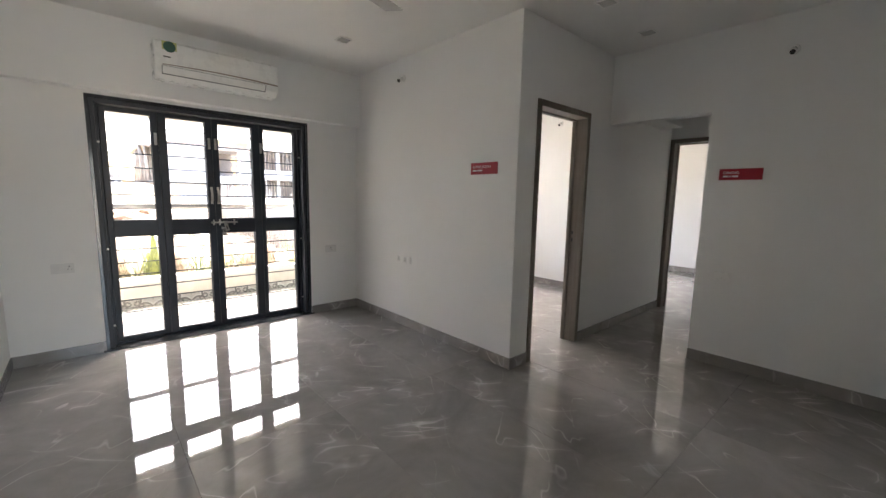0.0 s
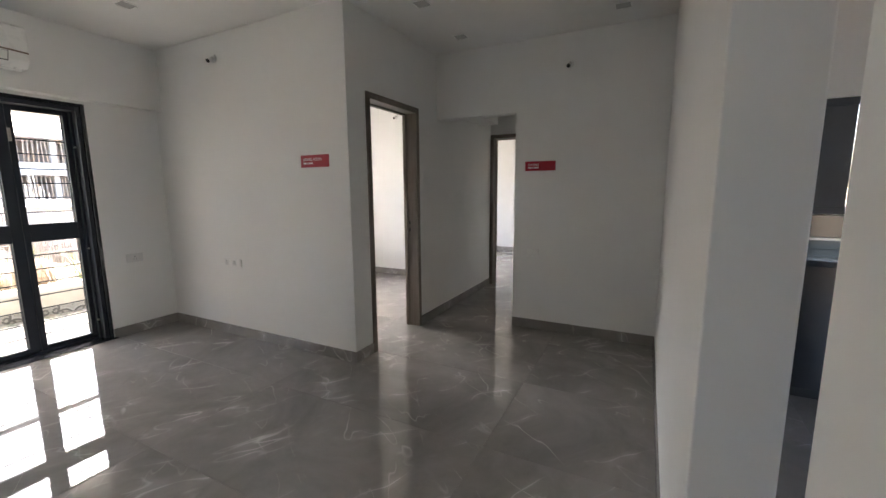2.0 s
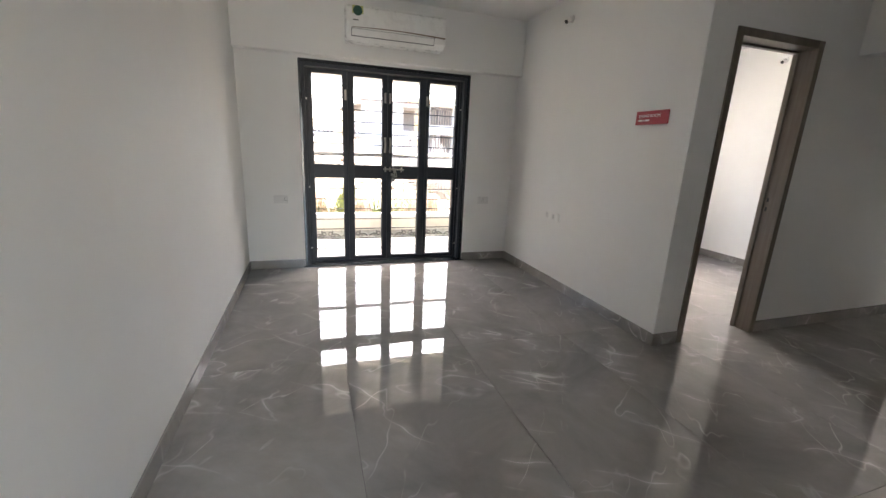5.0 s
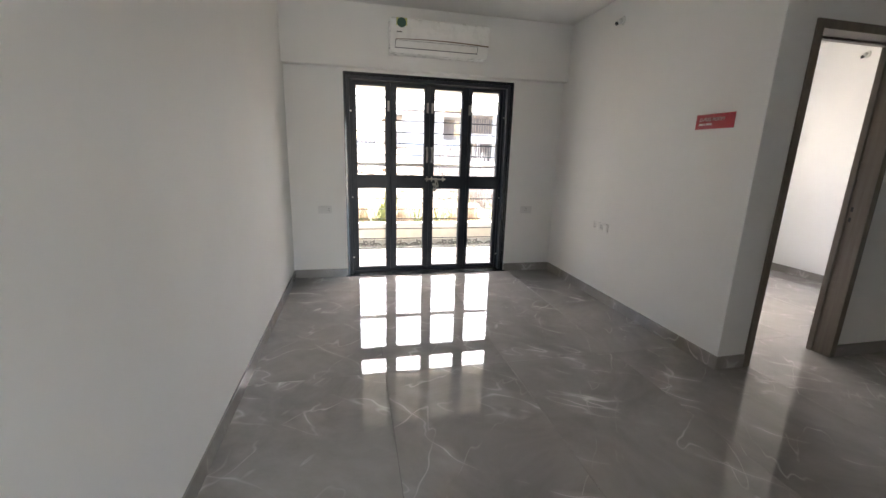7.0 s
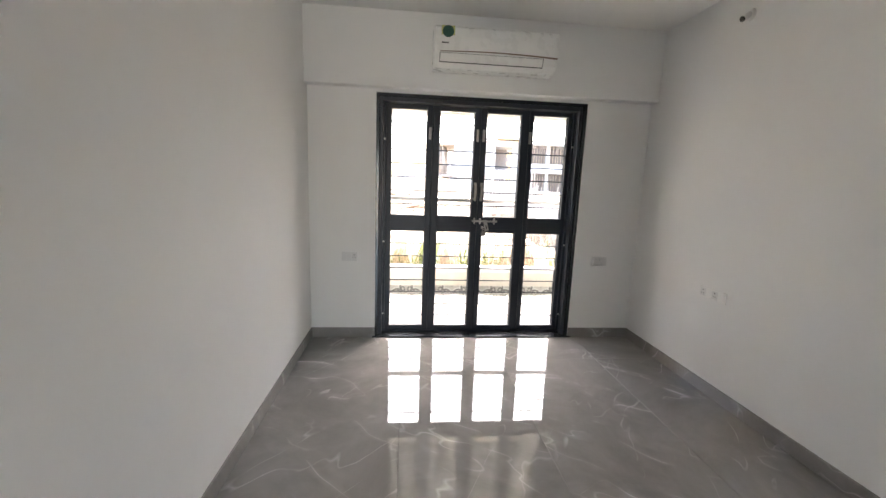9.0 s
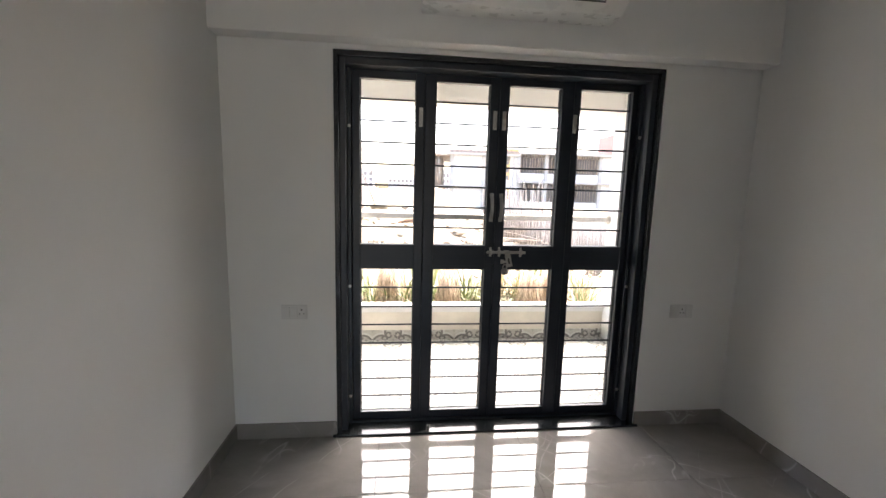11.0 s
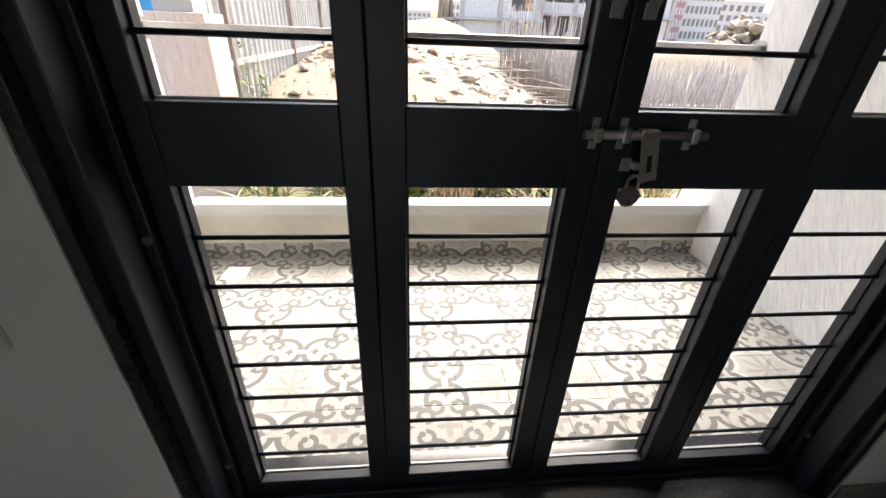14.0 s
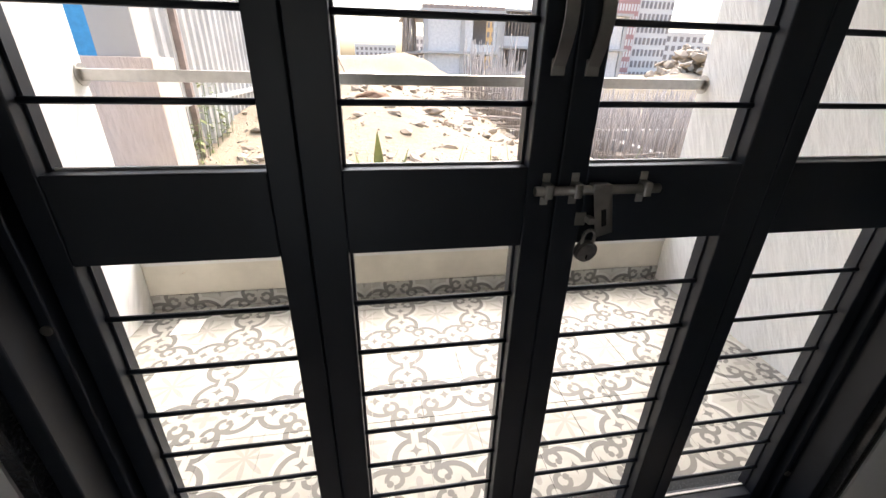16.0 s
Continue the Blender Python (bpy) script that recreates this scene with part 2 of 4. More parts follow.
# ---- mesh helpers ----
def box_in(bm, a, b, mat=0, bevel=0.0):
    """A box between two corners, with its edges rounded by bevel."""
    t = bmesh.new()
    bmesh.ops.create_cube(t, size=1)
    for v in t.verts:
        v.co = [(a[i] + b[i]) / 2 + v.co[i] * (b[i] - a[i]) for i in range(3)]
    if bevel:
        bmesh.ops.bevel(t, geom=t.edges[:], offset=bevel, segments=2, affect="EDGES", profile=0.5)
    merge(bm, t, mat)


def merge(bm, t, mat=0, m=None):
    if m is not None:
        bmesh.ops.transform(t, matrix=m, verts=t.verts)
    made = [bm.verts.new(v.co) for v in t.verts]
    t.verts.index_update()
    for f in t.faces:
        g = bm.faces.new([made[v.index] for v in f.verts])
        g.material_index, g.smooth = mat, f.smooth
    t.free()


def rod_in(bm, p, q, r, mat=0, n=12, r2=None):
    """A round rod from p to q."""
    p, q = Vector(p), Vector(q)
    t = bmesh.new()
    bmesh.ops.create_cone(t, cap_ends=True, segments=n, radius1=r, radius2=r if r2 is None else r2, depth=(q - p).length)
    for f in t.faces:
        f.smooth = len(f.verts) == 4
    turn = (q - p).to_track_quat("Z", "Y").to_matrix().to_4x4()
    merge(bm, t, mat, Matrix.Translation((p + q) / 2) @ turn)


def thing(name, bm, mats, parent=None, at=None):
    """An object of its own from a bmesh."""
    me = bpy.data.meshes.new(name)
    bmesh.ops.recalc_face_normals(bm, faces=bm.faces)
    bm.to_mesh(me)
    bm.free()
    for m in mats if isinstance(mats, (list, tuple)) else (mats,):
        me.materials.append(m)
    ob = new(name, me)
    ob.parent = parent
    if at is not None:
        ob.matrix_basis = at
    return ob


def boxes(name, mat, parts, bevel=0.0, parent=None, at=None):
    bm = bmesh.new()
    for a, b in parts:
        box_in(bm, a, b, 0, bevel)
    return thing(name, bm, mat, parent, at)


def empty(name, m, label, category, group=""):
    ob = new(name)
    ob.empty_display_size = 0.1
    ob.matrix_basis = m
    return tagged(ob, label, category, group)


def structure(ob, label, category="wall"):
    return tagged(ob, label, category, kind="structure")


def pieces(name, mat, parts, bevel=0.0, parent=None):
    """Separate parts of one kind."""
    return [boxes(name, mat, [p], bevel, parent) for p in parts]


# ---- the rooms' shell ----
TOP = 2.70
structure(boxes("wall_west", PAINT, [((-0.12, -6.3, 0), (0, 0, TOP))]), "plain off-white painted living room side wall")
structure(boxes("wall_north", PAINT, [((0, 0, 0), (0.555, 0.22, 2.11)), ((2.358, 0, 0), (2.935, 0.22, 2.11)), ((0, 0, 2.11), (2.935, 0.22, TOP)),
                                      ((3.055, 0, 0), (4.0, 0.22, TOP)), ((5.2, 0, 0), (6.8, 0.22, TOP)), ((8.4, 0, 0), (9.25, 0.22, TOP)),
                                      ((4.0, 0, 0), (5.2, 0.22, 0.9)), ((4.0, 0, 2.1), (5.2, 0.22, TOP)),
                                      ((6.8, 0, 0), (8.4, 0.22, 0.9)), ((6.8, 0, 2.1), (8.4, 0.22, TOP))]), "off-white painted wall pierced by the balcony doorway")
structure(boxes("beam", PAINT, [((0.0, -0.10, 2.135), (2.935, 0, TOP))], 0.004), "off-white painted beam running above the balcony door", "beam")
structure(boxes("wall_east", PAINT, [((2.935, -2.40, 0), (3.055, 0.22, TOP))], 0.004), "off-white painted wall between living room and bedroom")
structure(boxes("wall_passage", PAINT, [((3.055, -2.398, 0), (3.155, -2.27, TOP)), ((3.955, -2.398, 0), (5.93, -2.27, TOP)), ((3.155, -2.398, 2.12), (3.955, -2.27, TOP))]),
          "off-white painted wall with the bedroom doorway")
structure(boxes("wall_dining", PAINT, [((4.346, -4.509, 0), (4.47, -3.237, TOP)), ((4.346, -3.237, 2.074), (4.47, -2.398, TOP))]), "off-white painted dining wall with an open passage")
structure(boxes("wall_passage_south", PAINT, [((4.47, -3.37, 0), (6.05, -3.25, TOP))]), "off-white painted passage wall")
structure(boxes("wall_passage_end", PAINT, [((5.93, -3.25, 2.10), (6.05, -2.27, TOP)), ((5.93, -3.25, 0), (6.05, -3.21, 2.10)), ((5.93, -2.27, 0), (6.05, 0, TOP))]),
          "off-white painted wall with the second bedroom doorway")
structure(boxes("passage_beam", PAINT, [((4.47, -2.62, 2.18), (5.60, -2.398, TOP))], 0.003), "off-white boxed beam along the passage ceiling", "beam")
structure(boxes("wall_far_bedroom", PAINT, [((9.1, -5.0, 0), (9.25, 0, TOP)), ((6.05, -5.0, 0), (9.1, -4.88, TOP)), ((6.05, -4.88, 0), (6.17, -3.25, TOP))]), "white painted bedroom walls seen through the passage")
structure(boxes("wall_south", PAINT, [((1.565, -4.67, 0), (4.346, -4.509, TOP)), ((4.346, -7.0, 0), (4.47, -5.85, TOP)), ((4.346, -5.15, 0), (4.47, -4.509, TOP)),
                                      ((4.346, -5.85, 0), (4.47, -5.15, 1.17)), ((4.346, -5.85, 1.97), (4.47, -5.15, TOP))], 0.004), "off-white painted wall ending at the kitchen opening")
# the unseen entrance opening at y=-6.3 is added for the fill lamp
structure(boxes("wall_foyer", PAINT, [((0.835, -6.3, 0), (0.94, -4.509, TOP)), ((-0.12, -6.42, 0), (0.05, -6.3, TOP)), ((0.79, -6.42, 0), (0.94, -6.3, TOP)), ((0.05, -6.42, 2.05), (0.79, -6.3, TOP)), ((0.94, -7.0, 0), (4.346, -6.88, TOP))], 0.004),
          "off-white painted partition between entrance and kitchen")
structure(boxes("ceiling", CEIL, [((-0.12, -4.67, TOP), (9.25, 0.22, TOP + 0.15)), ((-0.12, -7.0, TOP), (4.47, -4.67, TOP + 0.15)), ((6.05, -5.0, TOP), (9.25, -4.67, TOP + 0.15))]), "white painted flat ceiling", "ceiling")
floor = structure(boxes("floor", GROUT, [((-0.12, -7.0, -0.2), (9.25, 0.22, -0.012))]), "polished grey marble-look tiled floor with white veins", "floor")

# skirting, 9 cm high, 1 cm proud
SK = [((0, -6.3, 0), (0.01, 0, 0.09)), ((0.01, -0.01, 0), (0.555, 0, 0.09)), ((2.358, -0.01, 0), (2.925, 0, 0.09)),
      ((2.925, -2.41, 0), (2.935, 0, 0.09)), ((2.935, -2.408, 0), (3.155, -2.398, 0.09)), ((3.955, -2.408, 0), (5.92, -2.398, 0.09)),
      ((4.336, -4.509, 0), (4.346, -3.237, 0.09)), ((1.565, -4.509, 0), (4.336, -4.499, 0.09)),
      ((5.92, -2.26, 0), (5.93, 0, 0.09)), ((9.09, -4.88, 0), (9.1, 0, 0.09)), ((3.065, -0.01, 0), (5.92, 0, 0.09)),
      ((4.346, -3.247, 0), (4.47, -3.237, 0.09))]
structure(boxes("baseboard", SKIRT, SK, 0.002), "grey marble-look tile skirting along the walls", "baseboard")


def door_frame(name, width, height, depth, m, label):
    """A laminate door lining with a rebate and a strike plate; x across, y into the room behind."""
    e = tagged(empty(name, m, label, "door frame"), kind="structure")
    w, f = width, 0.05
    boxes("jamb", WOOD, [((0, -0.012, 0), (f, depth, height))], 0.003, e)
    boxes("jamb", WOOD, [((w - f, -0.012, 0), (w, depth, height))], 0.003, e)
    boxes("head", WOOD, [((f, -0.012, height - f), (w - f, depth, height))], 0.003, e)
    boxes("stop", WOOD, [((f, depth * 0.72, 0), (f + 0.012, depth * 0.97, height - f)), ((w - f - 0.012, depth * 0.72, 0), (w - f, depth * 0.97, height - f)),
                             ((f + 0.012, depth * 0.72, height - f - 0.012), (w - f - 0.012, depth * 0.97, height - f))], 0, e)
    pieces("strike_hole", DARKPL, [((w - f - 0.002, depth * 0.52, 0.96), (w - f + 0.001, depth * 0.62, 0.99)),
                                  ((w - f - 0.002, depth * 0.52, 1.03), (w - f + 0.001, depth * 0.62, 1.06))], 0, e)
    return e


door_frame("door_1", 0.80, 2.12, 0.14, pose(3.155, -2.398, 0), "brown-grey laminate bedroom door lining standing open")
door_frame("door_2", 0.81, 2.10, 0.13, pose(5.93, -2.40, 0, 0, 0, -90), "brown-grey laminate door lining at the passage end")


# ---- the balcony door: black steel folding leaves with grille bars ----
structure(boxes("door_lining", GRANITE, [((0.555, 0.004, 0.0), (0.580, 0.215, 2.085)), ((2.333, 0.004, 0.0), (2.358, 0.215, 2.085)),
                                         ((0.555, 0.004, 2.085), (2.358, 0.215, 2.11)), ((0.535, -0.02, -0.01), (2.378, 0.235, 0.012))], 0.002),
          "black granite lining and sill of the balcony doorway", "door lining")
gate = empty("balcony_door", pose(0, 0, 0), "closed black steel folding door with horizontal grille bars", "door")
Y0, Y1 = 0.118, 0.156
boxes("frame", BLACK, [((0.580, 0.03, 0.012), (0.612, 0.19, 2.085)), ((2.301, 0.03, 0.012), (2.333, 0.19, 2.085)), ((0.612, 0.03, 2.050), (2.301, 0.19, 2.085)),
                       ((0.612, 0.095, 0.012), (0.632, 0.19, 2.050)), ((2.281, 0.095, 0.012), (2.301, 0.19, 2.050)), ((0.612, 0.10, 0.012), (2.301, 0.19, 0.026))], 0.003, gate)
SEAM = [0.634, 1.0325, 1.457, 1.891, 2.279]
PANE = [(0.676, 0.983), (1.095, 1.402), (1.511, 1.818), (1.931, 2.243)]
LOW, HIGH = (0.072, 0.956), (1.101, 2.008)
BARS = [0.842, 0.725, 0.614, 0.500, 0.388, 0.275, 0.165, 1.906, 1.791, 1.675, 1.555, 1.438, 1.320, 1.200]
for i in range(4):
    s0, s1 = SEAM[i] + 0.0012, SEAM[i + 1] - 0.0012
    p0, p1 = PANE[i]
    leaf = boxes("leaf", BLACK, [((s0, Y0, 0.028), (p0, Y1, 2.048)), ((p1, Y0, 0.028), (s1, Y1, 2.048)), ((p0, Y0, 0.028), (p1, Y1, LOW[0])),
                                 ((p0, Y0, LOW[1]), (p1, Y1, HIGH[0])), ((p0, Y0, HIGH[1]), (p1, Y1, 2.048))], 0.0025, gate)
    bm = bmesh.new()
    for z in BARS:
        rod_in(bm, (p0 - 0.01, 0.142, z), (p1 + 0.01, 0.142, z), 0.0052, 0, 10)
    thing("grille_bars", bm, BLACK, gate)
    # thin bright bead along the lower edge and sides of each opening
    pieces("bead", GREYFLAP, [((p0, Y1 - 0.008, z0), (p1, Y1 - 0.002, z0 + 0.004)) for z0, z1 in (LOW, HIGH)], 0, gate)
    pieces("bead", BLACK, [((x, Y1 - 0.012, z0), (x + 0.005, Y1 + 0.010, z1)) for z0, z1 in (LOW, HIGH) for x in (p0, p1 - 0.005)], 0, gate)
for x in (0.622, 2.291):
    for z in (0.19, 0.86, 1.75):
        bm = bmesh.new()
        rod_in(bm, (x, 0.0945, z), (x, 0.091, z), 0.009, 0, 14)
        thing("bolt_cap", bm, STEEL, gate)
# strips added behind the seams to block light leaking between the leaves
pieces("seam_light_stop", BLACK, [((x - 0.012, Y1 + 0.0005, 0.028), (x + 0.012, Y1 + 0.006, 2.048)) for x in SEAM], 0, gate)


def pull_handle(x):
    """A flat bowed pull handle, screwed on at both ends."""
    e = empty("door_handle", pose(x, Y0, 1.325), "bowed satin steel pull handle on the black door", "handle", "handles of the balcony door")
    bm = bmesh.new()
    n = 12
    prev = None
    for i in range(n + 1):
        s = i / n
        y = -0.003 - 0.022 * math.sin(math.pi * s)
        cur = [bm.verts.new((sx, y + dy, -0.068 + 0.136 * s)) for sx, dy in ((-0.010, 0), (0.010, 0), (0.010, -0.004), (-0.010, -0.004))]
        if prev:
            for j in range(4):
                bm.faces.new((prev[j], prev[(j + 1) % 4], cur[(j + 1) % 4], cur[j]))
        else:
            bm.faces.new(cur)
        prev = cur
    bm.faces.new(prev)
    thing("grip", bm, STEEL, e)
    pieces("foot_plate", STEEL, [((-0.011, -0.005, z - 0.012), (0.011, -0.0005, z + 0.012)) for z in (-0.07, 0.07)], 0.001, e)
    return e


pull_handle(1.430)
pull_handle(1.486)


def tower_bolt(x, z):
    e = empty("tower_bolt", pose(x, Y0, z), "slim steel tower bolt screwed to the black door", "bolt", "tower bolts of the balcony door")
    boxes("base_plate", STEEL, [((-0.011, -0.003, -0.052), (0.011, -0.0005, 0.052))], 0.001, e)
    bm = bmesh.new()
    rod_in(bm, (0, -0.008, -0.045), (0, -0.008, 0.05), 0.0045)
    rod_in(bm, (0, -0.008, -0.02), (0, -0.022, -0.02), 0.004)
    thing("slide", bm, STEEL, e)
    pieces("guide", STEEL, [((-0.009, -0.014, z0 - 0.005), (0.009, -0.002, z0 + 0.005)) for z0 in (-0.03, 0.005, 0.04)], 0.001, e)


for x in (1.012, 1.431, 1.484, 1.900):
    tower_bolt(x, 1.815)

aldrop = empty("sliding_bolt", pose(1.53, Y0, 1.063), "long satin steel sliding bolt with hasp plate on the door", "bolt")
bm = bmesh.new()
rod_in(bm, (-0.118, -0.014, 0), (0.114, -0.014, 0), 0.0085, 0, 16)
thing("rod", bm, STEEL, aldrop)
for x in (-0.095, -0.042, 0.088):
    bm = bmesh.new()
    box_in(bm, (x - 0.008, -0.024, -0.013), (x + 0.008, -0.0005, 0.013), 0, 0.003)
    box_in(bm, (x - 0.007, -0.004, 0.013), (x + 0.007, -0.0005, 0.028), 0, 0.001)
    box_in(bm, (x - 0.007, -0.004, -0.028), (x + 0.007, -0.0005, -0.013), 0, 0.001)
    rod_in(bm, (x, -0.0055, 0.021), (x, -0.003, 0.021), 0.003, 0, 8)
    rod_in(bm, (x, -0.0055, -0.021), (x, -0.003, -0.021), 0.003, 0, 8)
    thing("bracket", bm, STEEL, aldrop)
bm = bmesh.new()
t = bmesh.new()
box_in(t, (-0.017, -0.003, -0.098), (0.017, 0.0, 0.0), 0, 0.001)
merge(bm, t, 0, pose(0.0, -0.022, 0.008, 6, -15, 0))
box_in(bm, (-0.017, -0.024, -0.004), (0.017, -0.006, 0.012), 0, 0.002)
thing("hasp_plate", bm, STEEL, aldrop)
boxes("hasp_slot", DARKPL, [((-0.0045, -0.0038, -0.078), (0.0045, -0.0028, -0.044))], 0, aldrop, pose(0.0, -0.022, 0.008, 6, -15, 0))
boxes("staple_plate", STEEL, [((-0.030, -0.004, -0.070), (-0.010, -0.0005, -0.045)), ((-0.012, -0.02, -0.063), (0.0, -0.0005, -0.051))], 0.001, aldrop)

lock = empty("padlock", pose(1.522, Y0 - 0.018, 0.948, 8, 0, 0), "round worn steel padlock hanging from the door bolt", "padlock")
bm = bmesh.new()
t = bmesh.new()
bmesh.ops.create_cone(t, cap_ends=True, segments=28, radius1=0.0215, radius2=0.0215, depth=0.016)
bmesh.ops.bevel(t, geom=t.edges[:], offset=0.003, segments=2, affect="EDGES")
merge(bm, t, 0, pose(0, 0, 0, 90, 0, 0))
thing("body", bm, BRASSY, lock)
boxes("keyhole", DARKPL, [((-0.0012, -0.0095, -0.013), (0.0012, -0.0079, -0.004))], 0, lock)
bm = bmesh.new()
pts = [(-0.011, 0.0, 0.014), (-0.011, 0, 0.032)] + [(-0.011 * math.cos(a), 0, 0.032 + 0.012 * math.sin(a)) for a in (0.5, 1.0, 1.57, 2.1, 2.6)] + [(0.011, 0, 0.032), (0.011, 0, 0.014)]
for a, b in zip(pts, pts[1:]):
    rod_in(bm, a, b, 0.0032, 0, 8)
thing("shackle", bm, STEEL, lock)


# ---- living room things ----
def air_conditioner():
    e = empty("air_conditioner", pose(1.475, -0.10, 2.408), "white split air conditioner mounted on the beam", "air conditioner")
    W, Hh = 0.478, 0.145
    prof = [(0, -Hh), (-0.13, -Hh), (-0.185, -0.10), (-0.20, -0.05), (-0.205, 0.06), (-0.195, 0.125), (-0.17, Hh), (0, Hh)]
    bm = bmesh.new()
    ends = []
    for x in (-W, -W + 0.012, W - 0.012, W):
        k = 0.985 if abs(x) == W else 1.0
        ends.append([bm.verts.new((x, y * k, z * k)) for y, z in prof])
    for a, b in zip(ends, ends[1:]):
        for j in range(len(prof)):
            bm.faces.new((a[j], a[(j + 1) % len(prof)], b[(j + 1) % len(prof)], b[j]))
    bm.faces.new(ends[0])
    bm.faces.new(list(reversed(ends[-1])))
    thing("body", bm, PLASTIC, e)
    fl = boxes("flap", PLASTIC, [((-0.43, -0.006, -0.030), (0.36, 0.004, 0.030))], 0.003, e, pose(0, -0.193, -0.082, 24, 0, 0))
    tagged(fl, "white air outlet flap")
    # dark plate behind the flap, painted as the shadow line round it
    boxes("painted_outlet_shadow", DARKPL, [((-0.434, -0.004, -0.0355), (0.364, 0.001, 0.0325))], 0, e, pose(0, -0.1905, -0.082, 24, 0, 0))
    bm = bmesh.new()
    n = 16
    row = []
    for i in range(n + 1):
        s = i / n
        x = -0.43 + 0.90 * s
        z = -0.045 + 0.012 * math.sin(s * math.pi)
        row.append([bm.verts.new((x, -0.207, z - 0.006 * s - 0.001)), bm.verts.new((x, -0.207, z + 0.003)), bm.verts.new((x, -0.198, z + 0.003)), bm.verts.new((x, -0.198, z - 0.006 * s - 0.001))])
    for a, b in zip(row, row[1:]):
        for j in range(4):
            bm.faces.new((a[j], a[(j + 1) % 4], b[(j + 1) % 4], b[j]))
    thing("trim_strip", bm, TAN, e)
    boxes("label_square", YELLOW, [((-0.425, -0.2035, 0.045), (-0.325, -0.201, 0.135))], 0, e)
    bm = bmesh.new()
    rod_in(bm, (-0.375, -0.2055, 0.095), (-0.375, -0.2015, 0.095), 0.042, 0, 28)
    thing("label_disc", bm, GREEN, e)
    boxes("maker_mark", DARKPL, [((-0.42, -0.2065, 0.012), (-0.37, -0.2035, 0.020))], 0, e)


air_conditioner()

fan = empty("ceiling_fan", pose(1.38, -2.42, TOP), "white three-blade ceiling fan at rest", "ceiling fan")
bm = bmesh.new()
rod_in(bm, (0, 0, 0), (0, 0, -0.05), 0.06, 0, 24, 0.035)
rod_in(bm, (0, 0, -0.05), (0, 0, -0.20), 0.012)
thing("rod", bm, PLASTIC, fan)
bm = bmesh.new()
rod_in(bm, (0, 0, -0.19), (0, 0, -0.22), 0.05, 0, 28, 0.10)
rod_in(bm, (0, 0, -0.22), (0, 0, -0.285), 0.10, 0, 28)
rod_in(bm, (0, 0, -0.285), (0, 0, -0.31), 0.10, 0, 28, 0.05)
thing("motor", bm, PLASTIC, fan)
for kk in range(3):
    a = 19 + 120 * kk
    boxes("blade", GREYFLAP, [((0.17, -0.058, -0.004), (0.60, 0.062, 0.004))], 0.003, fan, pose(0, 0, -0.265, 0, 0, a) @ pose(0, 0, 0, 9, 0, 0))
    boxes("blade_iron", STEEL, [((0.08, -0.02, -0.004), (0.22, 0.02, 0.004))], 0.001, fan, pose(0, 0, -0.258, 0, 0, a))


def downlight(x, y):
    e = empty("ceiling_light", pose(x, y, TOP), "square recessed ceiling light switched off", "ceiling light", "recessed ceiling lights")
    boxes("rim", PLASTIC, [((-0.06, -0.06, -0.006), (0.06, -0.05, 0)), ((-0.06, 0.05, -0.006), (0.06, 0.06, 0)), ((-0.06, -0.05, -0.006), (-0.05, 0.05, 0)), ((0.05, -0.05, -0.006), (0.06, 0.05, 0))], 0.001, e)
    boxes("diffuser", GREYFLAP, [((-0.05, -0.05, -0.003), (0.05, 0.05, 0))], 0, e)


for x, y in ((2.298, -0.944), (3.283, -2.839), (3.995, -2.828), (4.0, -4.14)):
    downlight(x, y)


def bulb_holder(m):
    """An angled lamp holder on a round wall plate; local y points out of the wall."""
    e = empty("bulb_holder", m, "small white angled wall bulb holder without bulb", "bulb holder", "wall bulb holders")
    bm = bmesh.new()
    rod_in(bm, (0, 0, 0), (0, 0.014, 0), 0.034, 0, 24, 0.028)
    rod_in(bm, (0, 0.012, 0), (0, 0.055, -0.028), 0.019, 0, 18)
    thing("body", bm, PLASTIC, e)
    bm = bmesh.new()
    rod_in(bm, (0, 0.050, -0.0248), (0, 0.062, -0.0325), 0.0165, 0, 18)
    thing("socket_mouth", bm, DARKPL, e)


bulb_holder(pose(2.935, -0.955, 2.50, 0, 0, 90))
bulb_holder(pose(4.346, -3.71, 2.44, 0, 0, 90))
bulb_holder(pose(5.93, -0.85, 2.48, 0, 0, 90))


